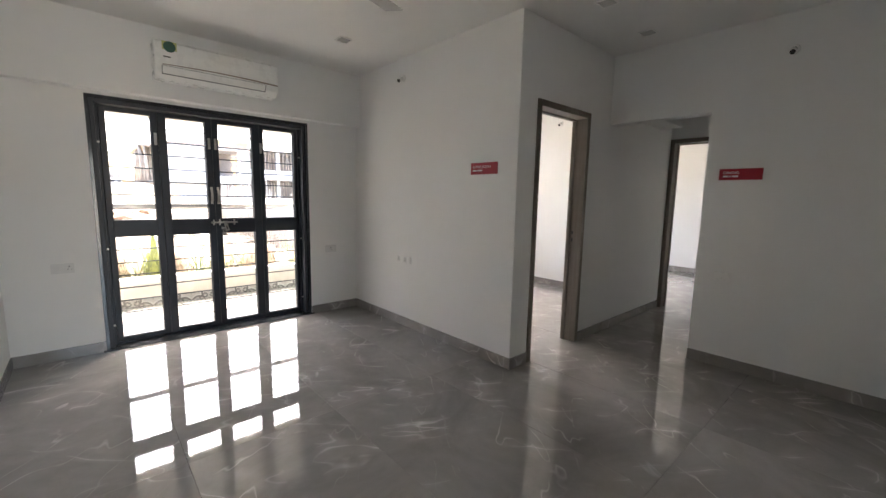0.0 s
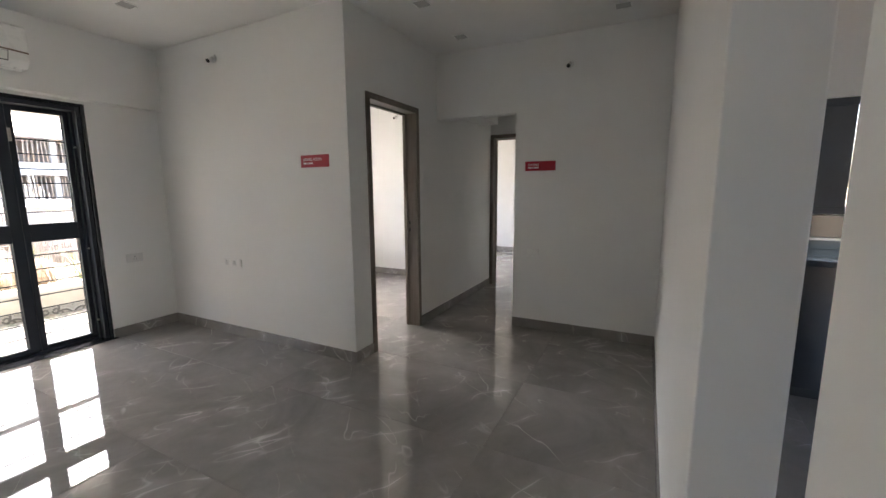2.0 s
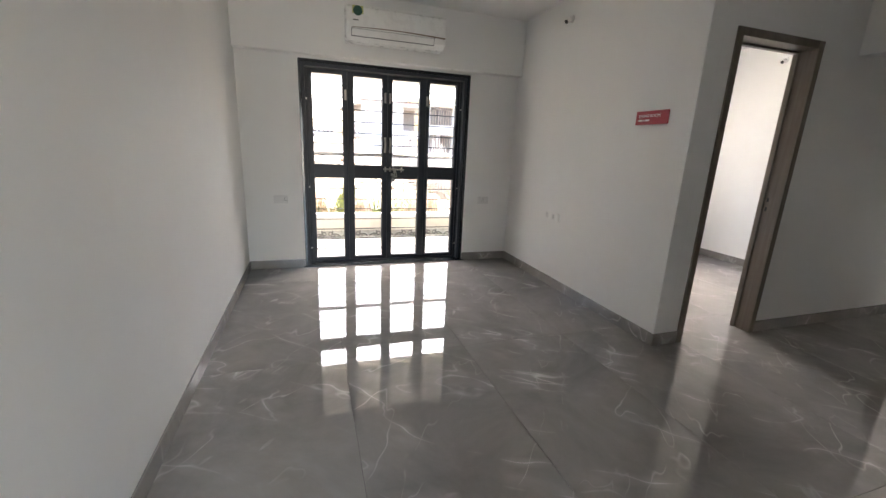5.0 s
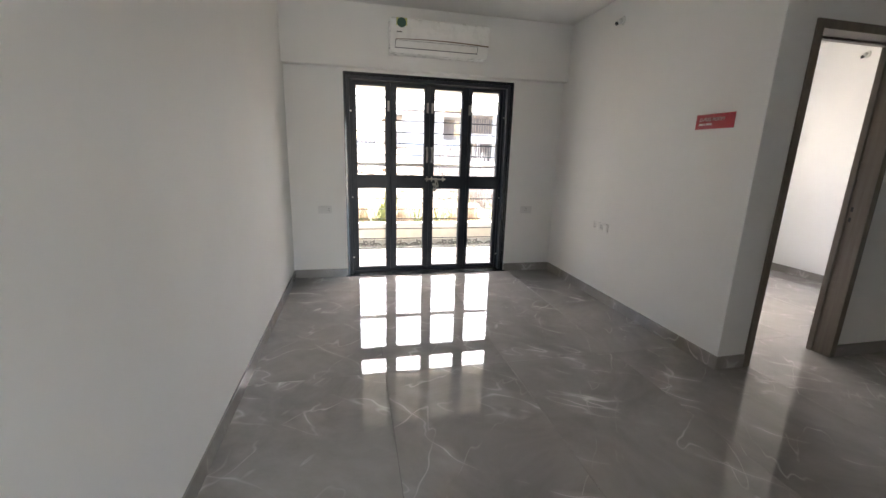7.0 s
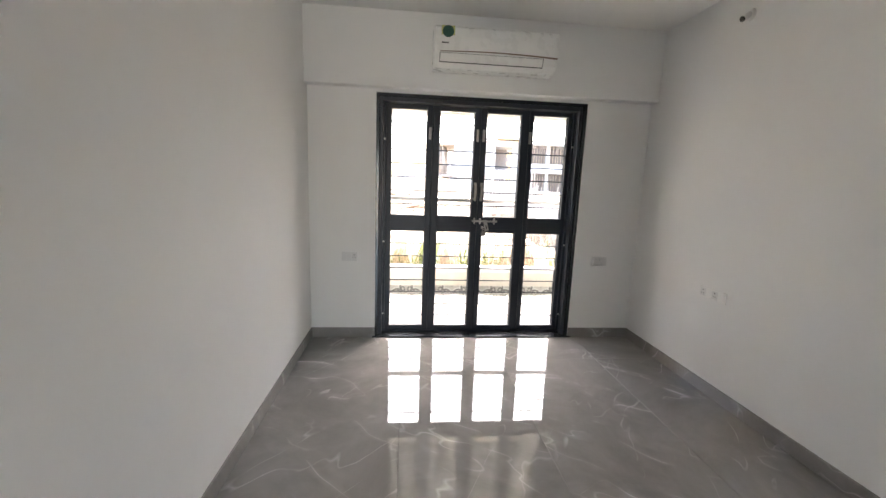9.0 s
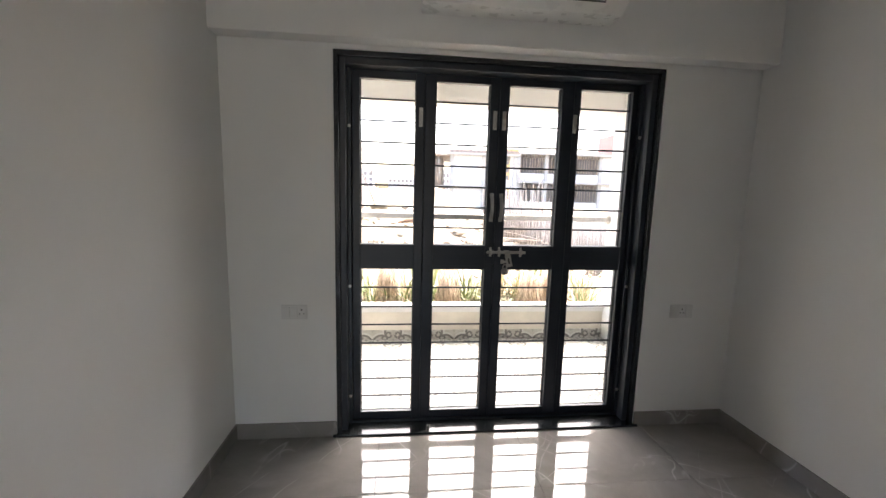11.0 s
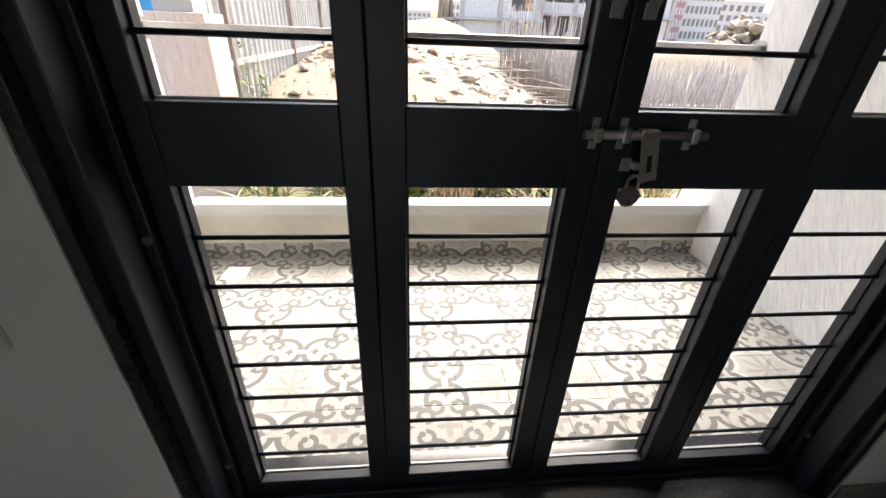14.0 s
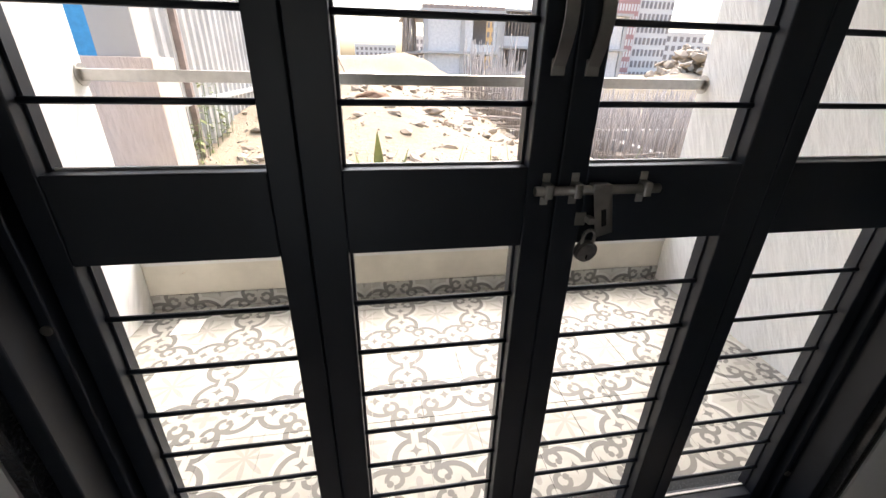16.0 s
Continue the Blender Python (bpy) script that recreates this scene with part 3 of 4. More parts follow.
def switch_plate(m, w, h, modules, tone=PLASTIC):
    """A wall plate with rocker switches and sockets; x along the wall, -y out of it."""
    e = empty("switch_plate", m @ Matrix.Diagonal((1, 1.25, 1, 1)), "white plastic switch and socket plate on the wall", "switch plate", "switch plates")
    boxes("plate", tone, [((0, -0.009, 0), (w, -0.002, h))], 0.002, e)
    # inset grey rim, coloured to read as a shadow gap round the plate
    boxes("shadow_gap_rim", GREYFLAP, [((0.002, -0.002, 0.002), (w - 0.002, 0, h - 0.002))], 0, e)
    n = len(modules)
    for i, kind in enumerate(modules):
        x0, x1 = 0.008 + (w - 0.016) * i / n, 0.008 + (w - 0.016) * (i + 1) / n
        if kind == "s":
            boxes("rocker", tone, [((x0 + 0.003, -0.0125, 0.012), (x1 - 0.003, -0.008, h - 0.012))], 0.0015, e)
        else:
            cx = (x0 + x1) / 2
            boxes("socket_face", OFFWHITE, [((x0 + 0.002, -0.0105, 0.01), (x1 - 0.002, -0.008, h - 0.01))], 0.001, e)
            bm = bmesh.new()
            for dx, dz, r in ((0, 0.014, 0.0042), (-0.010, -0.008, 0.0034), (0.010, -0.008, 0.0034)):
                rod_in(bm, (cx + dx, -0.0112, h / 2 + dz), (cx + dx, -0.009, h / 2 + dz), r, 0, 10)
            thing("pin_hole", bm, DARKPL, e)


# window wall plates: the wall's shade is put into a darker white
switch_plate(pose(0.268, 0, 0.698), 0.136, 0.080, "ss-", OFFWHITE)
switch_plate(pose(2.525, 0, 0.692), 0.140, 0.082, "s-s", OFFWHITE)
switch_plate(pose(2.935, -0.871, 0.666, 0, 0, -90), 0.234, 0.074, "-s-s")
switch_plate(pose(4.346, -3.375, 0.715, 0, 0, -90), 0.112, 0.075, "ss")


def room_sign(m, words, w, h):
    """A red plate with the room's name and a line of small unreadable figures; x along the wall, -y out."""
    e = empty("room_sign", m, "red rectangular room name sign with white lettering", "sign", "room signs")
    boxes("plate", RED, [((0, -0.005, 0), (w, 0, h))], 0.001, e)
    cu = bpy.data.curves.new("lettering", "FONT")
    cu.body, cu.size, cu.extrude = words, 0.030, 0.0004
    tmp = bpy.data.objects.new("lettering", cu)
    scene.collection.objects.link(tmp)
    me = bpy.data.meshes.new_from_object(tmp.evaluated_get(bpy.context.evaluated_depsgraph_get()))
    bpy.data.objects.remove(tmp)
    me.materials.clear()
    me.materials.append(SIGNTEXT)
    ob = new("lettering", me)
    ob.parent, ob.matrix_basis = e, pose(0.028, -0.0062, h * 0.53, 90, 0, 0)
    pieces("small_print", SIGNTEXT, [((0.028 + x0, -0.0062, h * 0.26), (0.028 + x1, -0.0045, h * 0.26 + 0.012)) for x0, x1 in ((0, 0.034), (0.042, 0.050), (0.058, 0.100))], 0, e)


room_sign(pose(2.935, -1.921, 1.542, 0, 0, -90), "LIVING ROOM", 0.29, 0.094)
room_sign(pose(4.346, -3.336, 1.530, 0, 0, -90), "DINING", 0.282, 0.088)
room_sign(pose(2.97, 1.42, 1.563, 0, 0, -90), "BALCONY", 0.325, 0.092)

# ---- kitchen corner seen past the partition ----
kit = empty("kitchen_counter", pose(3.72, -6.8, 0), "dark kitchen counter with black stone top and bright strip", "kitchen counter")
boxes("cabinet", BLACKGLOSS, [((0.04, 0, 0.08), (0.60, 2.08, 0.88))], 0.004, kit)
boxes("plinth", DARKPL, [((0.09, 0, 0), (0.60, 2.08, 0.08))], 0, kit)
boxes("worktop", GRANITE, [((0, 0, 0.88), (0.615, 2.1, 0.92))], 0.006, kit)
boxes("splashback", GRANITE, [((0.606, 0, 0.92), (0.622, 2.1, 1.165))], 0.002, kit)
# steel strip added to draw a highlight line above the worktop
boxes("highlight_strip", STEEL, [((0.585, 0.5, 0.985), (0.605, 1.9, 1.005))], 0.003, kit)
win = tagged(empty("window_1", pose(4.40, -5.85, 1.17), "black framed kitchen window with clear opening", "window"), kind="structure")
boxes("frame", BLACK, [((-0.03, 0, 0), (0.03, 0.05, 0.8)), ((-0.03, 0.65, 0), (0.03, 0.70, 0.8)), ((-0.03, 0.05, 0), (0.03, 0.65, 0.05)), ((-0.03, 0.05, 0.75), (0.03, 0.65, 0.8)), ((-0.03, 0.22, 0.05), (0.03, 0.46, 0.75))], 0.003, win)
bm = bmesh.new()
for z in (0.15, 0.25, 0.35, 0.45, 0.55, 0.65):
    rod_in(bm, (0.02, 0.05, z), (0.02, 0.65, z), 0.005, 0, 8)
thing("grille_bars", bm, BLACK, win)

# ---- balcony ----
BF = -0.02
structure(boxes("balcony_wall_west", PLASTER, [((-0.24, 0.22, -0.6), (-0.118, 1.66, 2.6))], 0.004), "white scratched-plaster balcony side wall")
structure(boxes("balcony_wall_east", PLASTER, [((2.97, 0.22, -0.6), (3.09, 1.66, 2.6))], 0.004), "white scratched-plaster balcony side wall")
structure(boxes("balcony_wall_inner", PLASTER, [((-0.118, 0.22, -0.02), (0.535, 0.235, 2.6)), ((2.378, 0.22, -0.02), (2.97, 0.235, 2.6)), ((0.535, 0.22, 2.13), (2.378, 0.235, 2.6))]), "white scratched-plaster house wall on the balcony")
structure(boxes("balcony_ceiling", CEIL, [((-0.24, 0.22, 2.6), (3.09, 1.80, 2.75)), ((-0.118, 1.50, 2.20), (2.97, 1.70, 2.6))]), "white painted balcony soffit and beam", "ceiling")
bfloor = structure(boxes("balcony_floor", TILEGAP, [((-0.118, 0.235, -0.2), (2.97, 1.60, BF - 0.004))]), "cream and grey patterned cement-tile balcony floor", "floor")
par = structure(boxes("parapet", PARAPET, [((-0.118, 1.60, -0.6), (2.97, 1.66, 0.28))]), "low cream painted balcony parapet", "parapet")
structure(boxes("parapet_ledge", LEDGE, [((-0.118, 1.572, 0.28), (2.97, 1.69, 0.322)), ((-0.118, 1.592, 0.245), (2.97, 1.60, 0.28))], 0.004), "white marble ledge on the parapet", "ledge")
rail = empty("balcony_rail", pose(0, 1.63, 1.183), "satin grey steel balcony rail with round end plates", "railing")
boxes("bar", STEEL, [((-0.112, -0.022, -0.026), (2.964, 0.022, 0.026))], 0.004, rail)
for x, d in ((-0.118, 0.008), (2.97, -0.008)):
    bm = bmesh.new()
    rod_in(bm, (x, 0, 0), (x + d, 0, 0), 0.048, 0, 28)
    thing("end_plate", bm, STEEL, rail)
boxes("floor_drain", PLASTIC, [((0.07, 1.33, BF), (0.20, 1.46, BF + 0.004))], 0.001)
tagged(bpy.data.objects["floor_drain"], "white square drain cover on the balcony tiles", "drain")
bulb_holder(pose(2.97, 1.0, 2.32, 0, 0, 90))


# ---- outside ----
def ground_height(x, y):
    """Planting bed by the balcony, a rubble mound beyond, a pit towards the east, and a slow rise far off."""
    if y < 1.69:
        return -0.3
    z = -0.15
    if abs(x) > 60 or y > 80:
        return z
    mound = math.exp(-((x - 0.5) / 3.2) ** 2 - ((y - 9.0) / 4.2) ** 2)
    z += 0.95 * mound
    z += 0.75 * math.exp(-((x + 1.5) / 6.0) ** 2 - ((y - 19.0) / 7.0) ** 2)
    z += (1.5 + 1.5 * noise.noise((x * 0.22, y * 0.22, 5.0))) * math.exp(-((y - 27.5) / 3.5) ** 2)
    pit = 1 / (1 + math.exp(-(x - 4.6 - 0.12 * (y - 6)) * 1.6)) * 1 / (1 + math.exp(-(y - 6.5) * 1.5))
    fade = math.exp(-max(0.0, math.hypot(x - 9, y - 14) - 12) / 8)
    z -= 1.5 * pit * fade
    near = min(1.0, max(0.0, (y - 3.0) / 3.0))
    z += near * (0.22 * noise.noise((x * 0.55, y * 0.55, 0.3)) + 0.10 * noise.noise((x * 1.9, y * 1.9, 3.1)) + 0.04 * noise.noise((x * 5, y * 5, 7.0)))
    far = min(1.0, max(0.0, max((y - 30.0) / 8.0, (abs(x - 4) - 20.0) / 5.0)))
    return z + (-0.3 - z) * far * far * (3 - 2 * far)


def ground_sheet():
    bm = bmesh.new()
    xs = [-1500, -400, -120, -60, -35] + [-24 + 0.5 * i for i in range(30)] + [-9 + 0.28 * i for i in range(72)] + [11.3 + 0.6 * i for i in range(33)] + [34, 50, 120, 400, 1500]
    ys = [-1500, -300, -40, -9, 1.66, 1.70, 2.2, 2.7] + [3.1 + 0.28 * i for i in range(45)] + [15.8 + 0.55 * i for i in range(46)] + [45, 70, 150, 400, 1500]
    rows = [[bm.verts.new((x, y, ground_height(x, y))) for x in xs] for y in ys]
    for a, b in zip(rows, rows[1:]):
        for i in range(len(xs) - 1):
            f = bm.faces.new((a[i], a[i + 1], b[i + 1], b[i]))
            f.smooth = True
    return thing("ground", bm, EARTH)


structure(ground_sheet(), "dry sandy building-site ground with a rubble mound", "ground")
rng = random.Random(4)


def stone_in(bm, c, r, mat):
    t = bmesh.new()
    bmesh.ops.create_icosphere(t, subdivisions=1, radius=1)
    sx, sy, sz = r * rng.uniform(0.8, 1.5), r * rng.uniform(0.7, 1.2), r * rng.uniform(0.4, 0.8)
    for v in t.verts:
        v.co = Vector((v.co.x * sx, v.co.y * sy, v.co.z * sz)) * rng.uniform(0.6, 1.25)
    merge(bm, t, mat, Matrix.Translation(c) @ pose(0, 0, 0, rng.uniform(-20, 20), rng.uniform(-20, 20), rng.uniform(0, 360)))


bm = bmesh.new()
for i in range(2200):
    y = 3.6 + 17 * rng.random() ** 1.5
    x = rng.uniform(-0.9, 5.5) + (y - 6) * rng.uniform(-0.08, 0.12)
    r = 0.018 + 0.13 * rng.random() ** 5
    stone_in(bm, (x, y, ground_height(x, y) + r * 0.15), r, 0 if rng.random() < 0.96 else 1)
rub = thing("rubble", bm, [ROCK, BROWNROCK])
tagged(rub, "loose pale stones and rubble lying on the mound", "rubble", kind="stuff")


def boulder(x, y, r, mat, label):
    bm = bmesh.new()
    t = bmesh.new()
    bmesh.ops.create_icosphere(t, subdivisions=3, radius=r)
    for v in t.verts:
        v.co = Vector((v.co.x * 1.5, v.co.y, v.co.z * 0.55)) * (1 + 0.35 * noise.noise(v.co * (1.6 / r) + Vector((x, y, 0))))
    merge(bm, t)
    ob = thing("boulder", bm, mat, None, pose(x, y, ground_height(x, y) + r * 0.2, 0, 0, 20 * x))
    tagged(ob, label, "rock", "boulders on the mound")


for x, y, r, m_, s in ((1.15, 7.4, 0.20, BROWNROCK, "brown broken boulder lying on the rubble"), (-0.2, 8.4, 0.24, ROCK, "pale broken boulder lying on the rubble"),
                       (0.3, 9.3, 0.16, ROCK, "pale broken boulder lying on the rubble"), (2.2, 7.0, 0.15, ROCK, "pale broken boulder lying on the rubble"),
                       (2.9, 7.6, 0.18, ROCK, "pale broken boulder lying on the rubble")):
    boulder(x, y, r, m_, s)


# corrugated sheet fence on rusty posts
FX, FY0, FY1, FH = -1.05, 4.0, 17.2, 3.9
fence = empty("site_fence", pose(FX, FY0, -0.2), "tall white corrugated sheet fence on rusty steel posts", "fence")


def sheet_panel(length, height):
    """A profiled sheet: flat pans between narrow raised ribs."""
    bm = bmesh.new()
    prev = None
    prof = []
    n = 5
    for i in range(n):
        y = length * i / n
        prof += [(0.0, y), (0.0, y + length / n - 0.070), (0.038, y + length / n - 0.052), (0.038, y + length / n - 0.022), (-0.030, y + length / n - 0.014), (-0.030, y + length / n - 0.004)]
    for x, y in prof + [(0.0, length)]:
        cur = [bm.verts.new((x, y, 0)), bm.verts.new((x, y, height)), bm.verts.new((x - 0.004, y, height)), bm.verts.new((x - 0.004, y, 0))]
        if prev:
            for j in range(4):
                bm.faces.new((prev[j], cur[j], cur[(j + 1) % 4], prev[(j + 1) % 4]))
        prev = cur
    return bm


first = None
for i in range(12):
    if first is None:
        first = thing("sheet", sheet_panel(1.08, FH), SHEET, fence)
    else:
        o = new("sheet", first.data)
        o.parent, o.matrix_basis = fence, pose(0.006 * (i % 2), 1.1 * i, 0, rng.uniform(-0.6, 0.6), 0, 0)
for i in range(5):
    y = 0.9 + 3.0 * i
    boxes("post", RUST, [((0.03, y, 0), (0.10, y + 0.07, FH + 0.6))], 0.004, fence)
    if i in (2, 4):
        bm = bmesh.new()
        rod_in(bm, (0.10, y + 0.05, FH * 0.92), (1.5, y + 0.4, 0.15), 0.02, 0, 8)
        thing("brace", bm, RUST, fence)
pieces("rail", SHEET, [((0.03, 0, z), (0.07, 13.0, z + 0.07)) for z in (0.95, 2.6)], 0, fence)

# pillar of the neighbouring terrace with a steel post and a blue sheet beyond
boxes("terrace_pillar", PINK, [((-0.95, 2.25, -0.4), (-0.10, 2.55, 1.26))], 0.006)
tagged(bpy.data.objects["terrace_pillar"], "low pink plastered terrace pillar beside the balcony", "pillar")
boxes("steel_post", CONCRETE, [((-0.40, 2.30, 1.26), (-0.17, 2.50, 4.0))], 0.004)
tagged(bpy.data.objects["steel_post"], "grey square post standing on the terrace pillar", "post")
boxes("blue_barrier", BLUE, [((-9.0, 14.0, -0.2), (-1.6, 14.1, 4.4))], 0.01)
tagged(bpy.data.objects["blue_barrier"], "bright blue sheet barrier behind the fence", "barrier")


# unfinished concrete building
def unfinished_block(x0, y0, w, d, floors, h, bays, name, label, base=-1.6):
    e = empty(name, pose(x0, y0, base), label, "building")
    for f in range(floors + 1):
        boxes("slab", CONCRETE, [((-0.4, -0.4, f * h - 0.18), (w + 0.4, d, f * h))], 0.01, e)
    bw = w / bays
    pieces("column", CONCRETE, [((b * bw - 0.16, y, f * h), (b * bw + 0.16, y + 0.4, (f + 1) * h - 0.18)) for f in range(floors) for b in range(bays + 1) for y in (-0.1, d - 0.5)], 0, e)
    # dark sheet added inside the storeys, its colour carries their shade
    boxes("shade_back_wall", DEEP, [((0.2, 3.0, 0), (w - 0.2, 3.2, floors * h))], 0, e)
    return e, bw


block, bw = unfinished_block(5.2, 33.0, 5.6, 9.0, 3, 2.75, 2, "unfinished_building", "unfinished grey concrete building with open storeys", -3.3)
for f in range(3):
    pieces("infill_wall", FARWHITE, [((0.16, 0.0, f * 2.75), (3.6, 0.2, f * 2.75 + 2.57)), ((5.2, 0.0, f * 2.75), (5.44, 0.2, f * 2.75 + 2.57)), ((3.6, 0, f * 2.75), (5.2, 0.2, f * 2.75 + 0.5))], 0.01, block)
# props and shuttering along the west side
bm = bmesh.new()
for f in range(3):
    for i in range(26):
        y = 0.3 + 8.4 * i / 25
        x = -0.5 - rng.uniform(0, 0.9)
        rod_in(bm, (x, y, f * 2.75), (x + rng.uniform(-0.2, 0.2), y, f * 2.75 + 2.6), 0.06, 0, 5)
tagged(thing("scaffold_props", bm, CONCDARK, block), kind="stuff")
pieces("shuttering", CONCDARK, [((-1.5, 0.0, f * 2.75 + 2.5), (0.0, 8.6, f * 2.75 + 2.64)) for f in range(3)], 0.01, block)
bm = bmesh.new()
for i in range(60):
    x, y = rng.uniform(0, 5.5), rng.uniform(0, 5)
    rod_in(bm, (x, y, 8.2), (x, y, 8.2 + rng.uniform(0.3, 1.0)), 0.035, 0, 5)
box_in(bm, (-0.3, -0.3, 8.25), (5.9, -0.2, 8.5), 0)
tagged(thing("roof_starter_bars", bm, RUST, block), kind="stuff")
block2, bw2 = unfinished_block(12.0, 36.0, 11.0, 9.0, 3, 2.7, 4, "unfinished_building", "unfinished white concrete building with barred openings", -2.6)
for f in range(3):
    z = f * 2.7
    pieces("infill_wall", FARWHITE, [((b * bw2 + 0.16, 0, z), ((b + 1) * bw2 - 0.16, 0.2, z + 0.75)) for b in range(4)] + [((8.4, 0.0, z + 0.75), (10.8, 0.2, z + 2.5))], 0.01, block2)
    bm = bmesh.new()
    for b in range(3):
        for i in range(9):
            x = b * bw2 + 0.3 + (bw2 - 0.6) * i / 8
            rod_in(bm, (x, 0.1, z + 0.75), (x + rng.uniform(-0.1, 0.1), 0.1, z + 2.5), 0.045, 0, 5)
    tagged(thing("window_bars", bm, CONCDARK, block2), kind="stuff")


# far towers with their windows
def tower(x, y, w, h, mat, cols, rows_, label):
    e = empty("apartment_block", pose(x, y, -2), label, "building", "far apartment blocks")
    boxes("walls", mat, [((0, 0, 0), (w, 12, h))], 0.05, e)
    bm = bmesh.new()
    for i in range(cols):
        for j in range(rows_):
            cx, cz = (i + 0.5) * w / cols, (j + 0.5) * h / rows_
            box_in(bm, (cx - w / cols * 0.27, -0.12, cz - h / rows_ * 0.28), (cx + w / cols * 0.27, 0.1, cz + h / rows_ * 0.3))
    tagged(thing("windows", bm, FARWHITE if mat is BRICKRED else DEEP, e), kind="stuff")
    boxes("parapet", mat, [((-0.2, -0.3, h), (w + 0.2, 0.2, h + 0.8))], 0.02, e)
    return e


tower(66.5, 118, 8.8, 23.0, BRICKRED, 10, 8, "far red apartment block with pale window grid")
tower(76.0, 121, 12.0, 24.5, FARWHITE, 9, 8, "far white apartment block with balconies")
tower(33.0, 140, 9.0, 19.0, ORANGE, 6, 7, "far apartment block wrapped in orange netting")
for x, y, w, h in ((-70, 190, 22, 11), (-40, 210, 26, 14), (-6, 200, 18, 10), (16, 185, 15, 13), (100, 150, 24, 15), (128, 170, 30, 13)):
    tower(x, y, w, h, FARWHITE, 9, 5, "far hazy pale apartment block on the skyline")
boxes("water_tank", BLUE, [((71.0, 119, 21.0), (74.0, 123, 24.2))], 0.3)
tagged(bpy.data.objects["water_tank"], "blue rooftop tank on the far block", "tank")

# broken rock bank with orange soil, between the buildings
bm = bmesh.new()
for i in range(420):
    x, y = rng.uniform(20.3, 26.5), rng.uniform(26, 29)
    stone_in(bm, (x, y, -0.5 + 3.4 * rng.random() * max(0.1, 1 - abs(x - 23.4) / 3.6)), rng.uniform(0.2, 0.55), 0)
tagged(thing("rock_bank", bm, [ROCK]), "heap of broken pale rock on the far site", "rubble", kind="stuff")

# reinforcing bars rising out of the pit
bm = bmesh.new()
for i in range(2600):
    x, y = rng.uniform(4.4, 13.5), rng.uniform(7.5, 16.0)
    z0 = ground_height(x, y)
    rod_in(bm, (x, y, z0), (x + rng.uniform(-0.12, 0.12), y, z0 + rng.uniform(1.1, 2.3)), 0.011, 0, 4)
for i in range(260):
    x, y = rng.uniform(4.2, 12), rng.uniform(7.5, 14)
    z0 = ground_height(x, y) + rng.uniform(0.2, 0.9)
    a = rng.uniform(0, 3.14)
    rod_in(bm, (x, y, z0), (x + 1.6 * math.cos(a), y + 0.5 * math.sin(a), z0 + rng.uniform(-0.1, 0.1)), 0.014, 0, 4)
tagged(thing("reinforcing_bars", bm, [REBAR]), "thicket of rusty reinforcing bars in the pit", "rebar", kind="stuff")
boxes("concrete_footing", CONCRETE, [((5.0, 11.0, -1.8), (11.5, 11.3, -0.45)), ((5.6, 8.8, -1.8), (5.9, 11.0, -0.7)), ((8.2, 8.8, -1.8), (8.5, 11.0, -0.7))], 0.02)
tagged(bpy.data.objects["concrete_footing"], "raw grey concrete footing walls in the pit", "foundation")


# plants in the bed outside the parapet
def blade_in(bm, base, a, length, width, lift, droop, mat):
    """A long tapering leaf that rises and bends over."""
    d = Vector((math.cos(a), math.sin(a), 0))
    side = Vector((-math.sin(a), math.cos(a), 0))
    prev = None
    n = 5
    for i in range(n + 1):
        s = i / n
        c = Vector(base) + d * (length * s * math.cos(lift)) + Vector((0, 0, length * (s * math.sin(lift) - droop * s * s)))
        w = width * (1 - s) ** 0.7 * (0.5 + s if s < 0.5 else 1.0) + 0.001
        cur = [bm.verts.new(c - side * w), bm.verts.new(c + Vector((0, 0, -0.3 * w))), bm.verts.new(c + side * w)]
        if prev:
            for j in range(2):
                f = bm.faces.new((prev[j], prev[j + 1], cur[j + 1], cur[j]))
                f.material_index, f.smooth = mat, True
        prev = cur


def bush(x, y, h, leaves, seed, dry):
    r = random.Random(seed)
    bm = bmesh.new()
    for i in range(leaves):
        base = (r.gauss(0, 0.05), r.gauss(0, 0.05), r.uniform(0, 0.25 * h))
        q = r.random()
        blade_in(bm, base, r.uniform(0, 6.283), h * r.uniform(0.6, 1.1), 0.011 * r.uniform(0.6, 1.3), r.uniform(0.45, 1.45), r.uniform(0.15, 0.7), 2 if q < dry else (1 if q > 0.75 else 0))
    ob = thing("strap_leaf_plant", bm, [LEAF, PALELEAF, DRYLEAF], None, pose(x, y, ground_height(x, y)))
    tagged(ob, "strap-leaved green plant with dry brown leaves in the bed", "plant", "plants outside the parapet")


def dry_tuft(x, y, h, seed):
    r = random.Random(seed)
    bm = bmesh.new()
    for i in range(170):
        a = r.uniform(0, 6.283)
        top = Vector((r.gauss(0, 0.045), r.gauss(0, 0.045), h * r.uniform(0.8, 1.0)))
        foot = Vector((math.cos(a) * 0.13 * r.random() ** 0.5, math.sin(a) * 0.13 * r.random() ** 0.5, 0.02))
        mid = (top + foot) / 2 + Vector((math.cos(a), math.sin(a), 0)) * 0.05
        for p, q in ((top, mid), (mid, foot)):
            rod_in(bm, p, q, 0.006, 0, 3)
    tagged(thing("dry_palm_tuft", bm, DRYLEAF, None, pose(x, y, ground_height(x, y))), "hanging tuft of dry brown palm leaves", "plant", "dry tufts in the bed")


for i in range(17):
    x = -0.35 + 0.225 * i + rng.uniform(-0.06, 0.06)
    bush(x, 2.35 + rng.uniform(-0.2, 0.45), rng.uniform(0.62, 0.9), 120, 50 + i, 0.20 if i < 10 else 0.55)
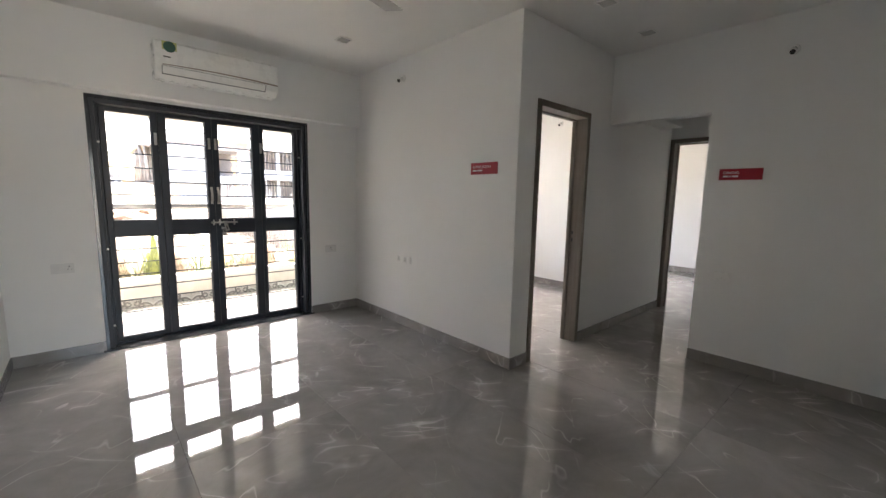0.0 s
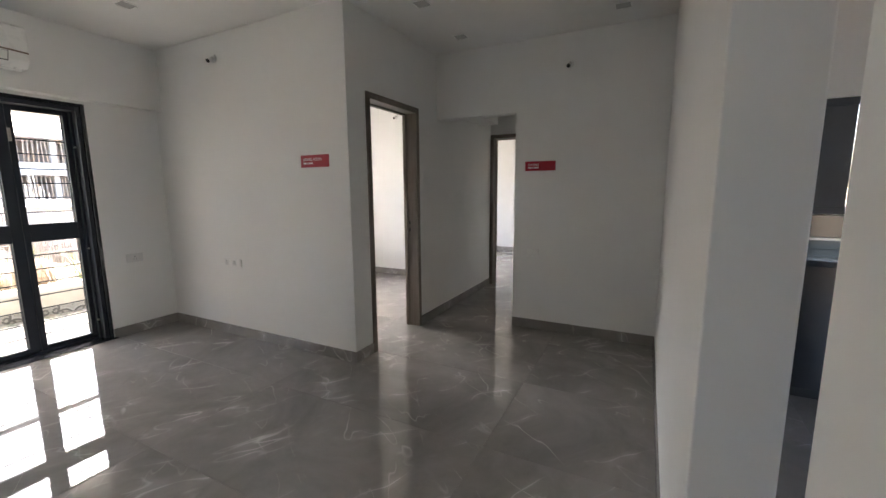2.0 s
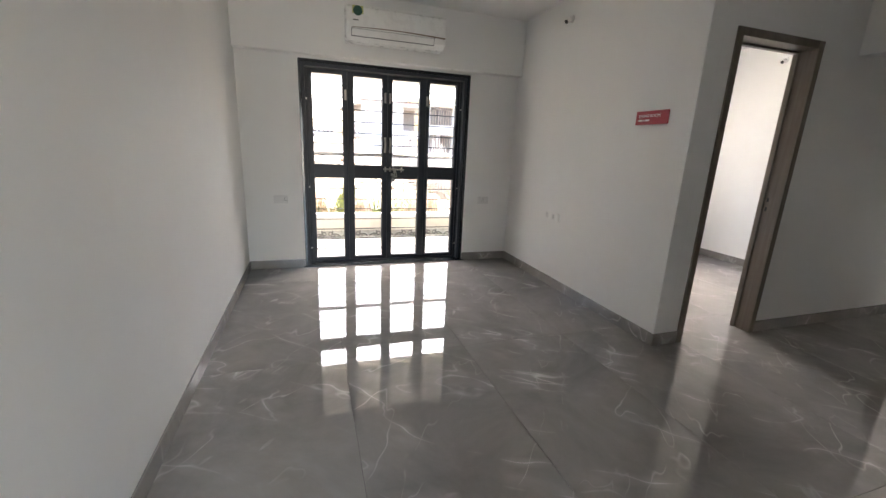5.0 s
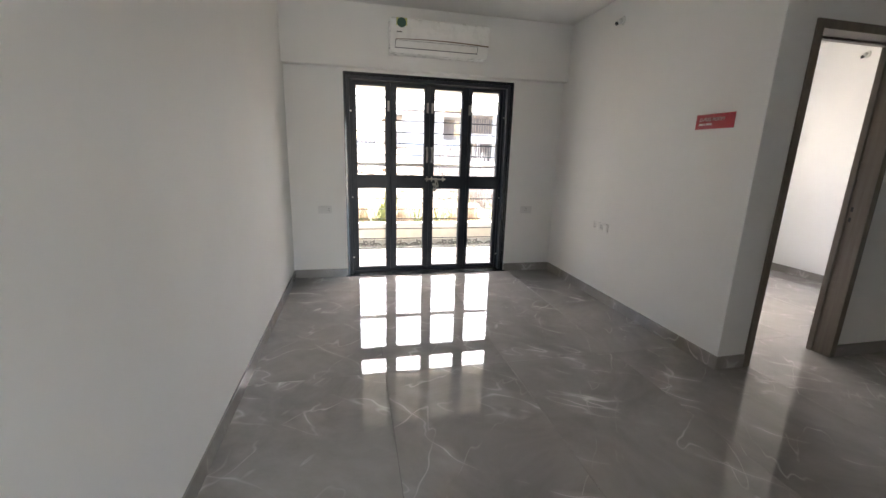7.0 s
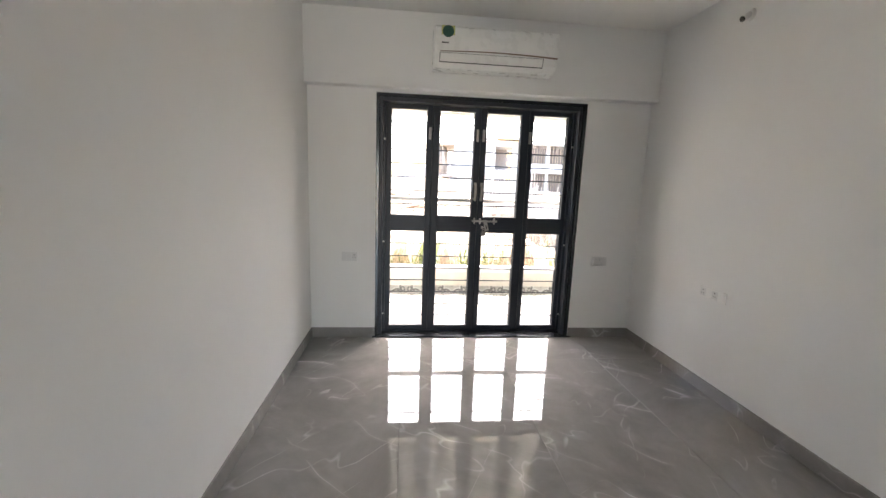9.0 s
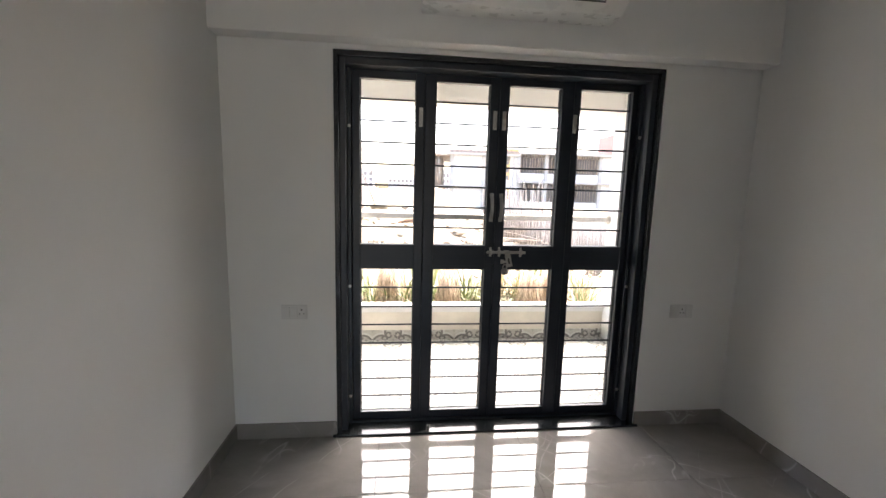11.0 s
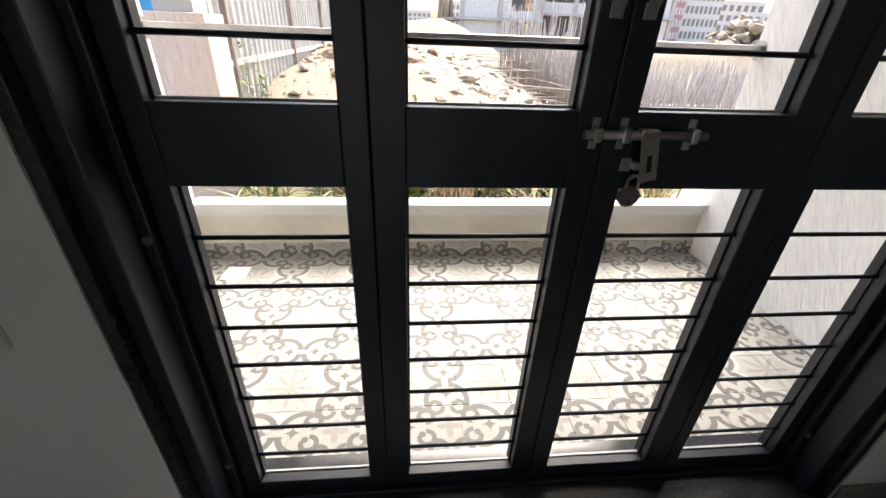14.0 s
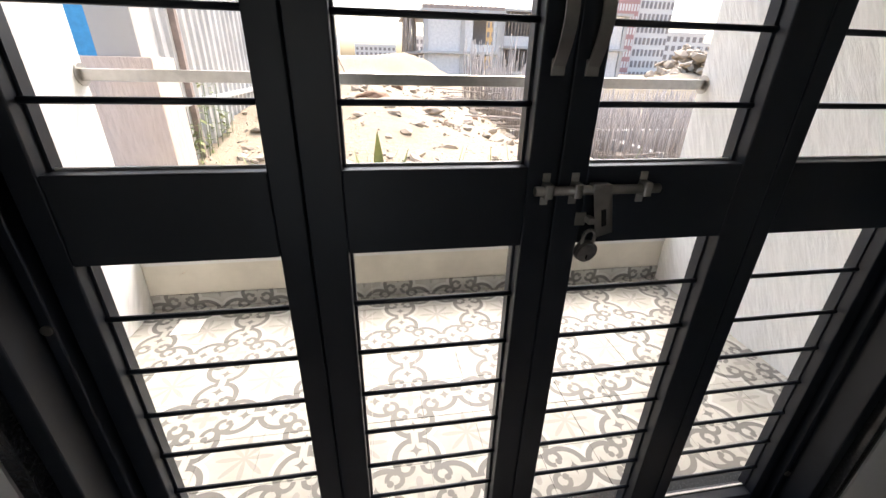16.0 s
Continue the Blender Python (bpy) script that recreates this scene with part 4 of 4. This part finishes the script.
for x, y in ((1.42, 2.12), (2.35, 2.1), (2.62, 2.2), (0.75, 2.3)):
    dry_tuft(x, y, 0.66, int(x * 100))
bm = bmesh.new()
r_ = random.Random(9)
for i in range(13):
    blade_in(bm, (0, 0, 0.0), r_.uniform(0, 6.28), r_.uniform(0.7, 1.15), 0.035, r_.uniform(0.9, 1.5), r_.uniform(0.1, 0.5), 0 if i % 3 else 1)
tagged(thing("broad_leaf_plant", bm, [PALELEAF, LEAF], None, pose(2.6, 2.65, -0.1)), "yellow-green broad-leaved plant behind the parapet", "plant")
bm = bmesh.new()
for i in range(7):
    blade_in(bm, (0, 0, 0.0), r_.uniform(0, 6.28), r_.uniform(0.85, 1.1), 0.09, r_.uniform(1.1, 1.5), r_.uniform(0.1, 0.4), 0)
tagged(thing("broad_leaf_plant", bm, [PALELEAF], None, pose(1.17, 2.35, -0.12)), "yellow-green broad-leaved plant behind the parapet", "plant")
# climber on the fence
bm = bmesh.new()
for i in range(9):
    x0, y0 = FX + 0.10, 4.6 + 0.16 * i + r_.uniform(-0.1, 0.1)
    h = r_.uniform(0.5, 1.3)
    rod_in(bm, (x0, y0, -0.2), (x0 + 0.05, y0 + 0.1, h), 0.006, 0, 4)
    for j in range(16):
        z = r_.uniform(0.1, 1) * h
        blade_in(bm, (x0, y0 + 0.05, z), r_.uniform(0, 6.28), 0.10, 0.028, r_.uniform(-0.2, 0.8), 0.3, j % 2)
tagged(thing("climbing_weed", bm, [LEAF, PALELEAF]), "green leafy weed growing against the fence", "plant")


# ---- pieces of floors, last ----
def tile_mesh(name, w, d, h, bevel, mat):
    bm = bmesh.new()
    box_in(bm, (0, 0, 0), (w, d, h))
    bmesh.ops.bevel(bm, geom=[e for e in bm.edges if all(v.co.z > h * 0.9 for v in e.verts)], offset=bevel, segments=1, affect="EDGES")
    me = bpy.data.meshes.new(name)
    bm.to_mesh(me)
    bm.free()
    me.materials.append(mat)
    return me


def lay(name, mat, parent, x0, x1, y0, y1, top, w, d, gap, h, bevel):
    """Tiles of w by d between the bounds, cut at the edges."""
    made = {}
    y = y0
    while y < y1 - 0.01:
        dd = min(d, y1 - y)
        x = x0
        while x < x1 - 0.01:
            ww = min(w, x1 - x)
            key = (round(ww, 3), round(dd, 3))
            if key not in made:
                made[key] = tile_mesh(name, ww - gap, dd - gap, h, bevel, mat)
            o = new(name, made[key])
            o.parent = parent
            o.matrix_basis = Matrix.Translation((x + gap / 2, y + gap / 2, top - h))
            x += w
        y += d


lay("floor_tile", MARBLE, floor, 0.0, 9.1, -6.88, 0.0, 0.0, 0.8, 1.6, 0.0016, 0.0115, 0.0006)
lay("patterned_tile", TILE, bfloor, -0.116, 2.968, 0.236, 1.598, BF, 0.2, 0.2, 0.0016, 0.0035, 0.0006)
lay("skirting_tile", TILE, par, -0.116, 2.968, 1.588, 1.599, BF + 0.085, 0.2, 0.2, 0.0016, 0.085, 0.0006)
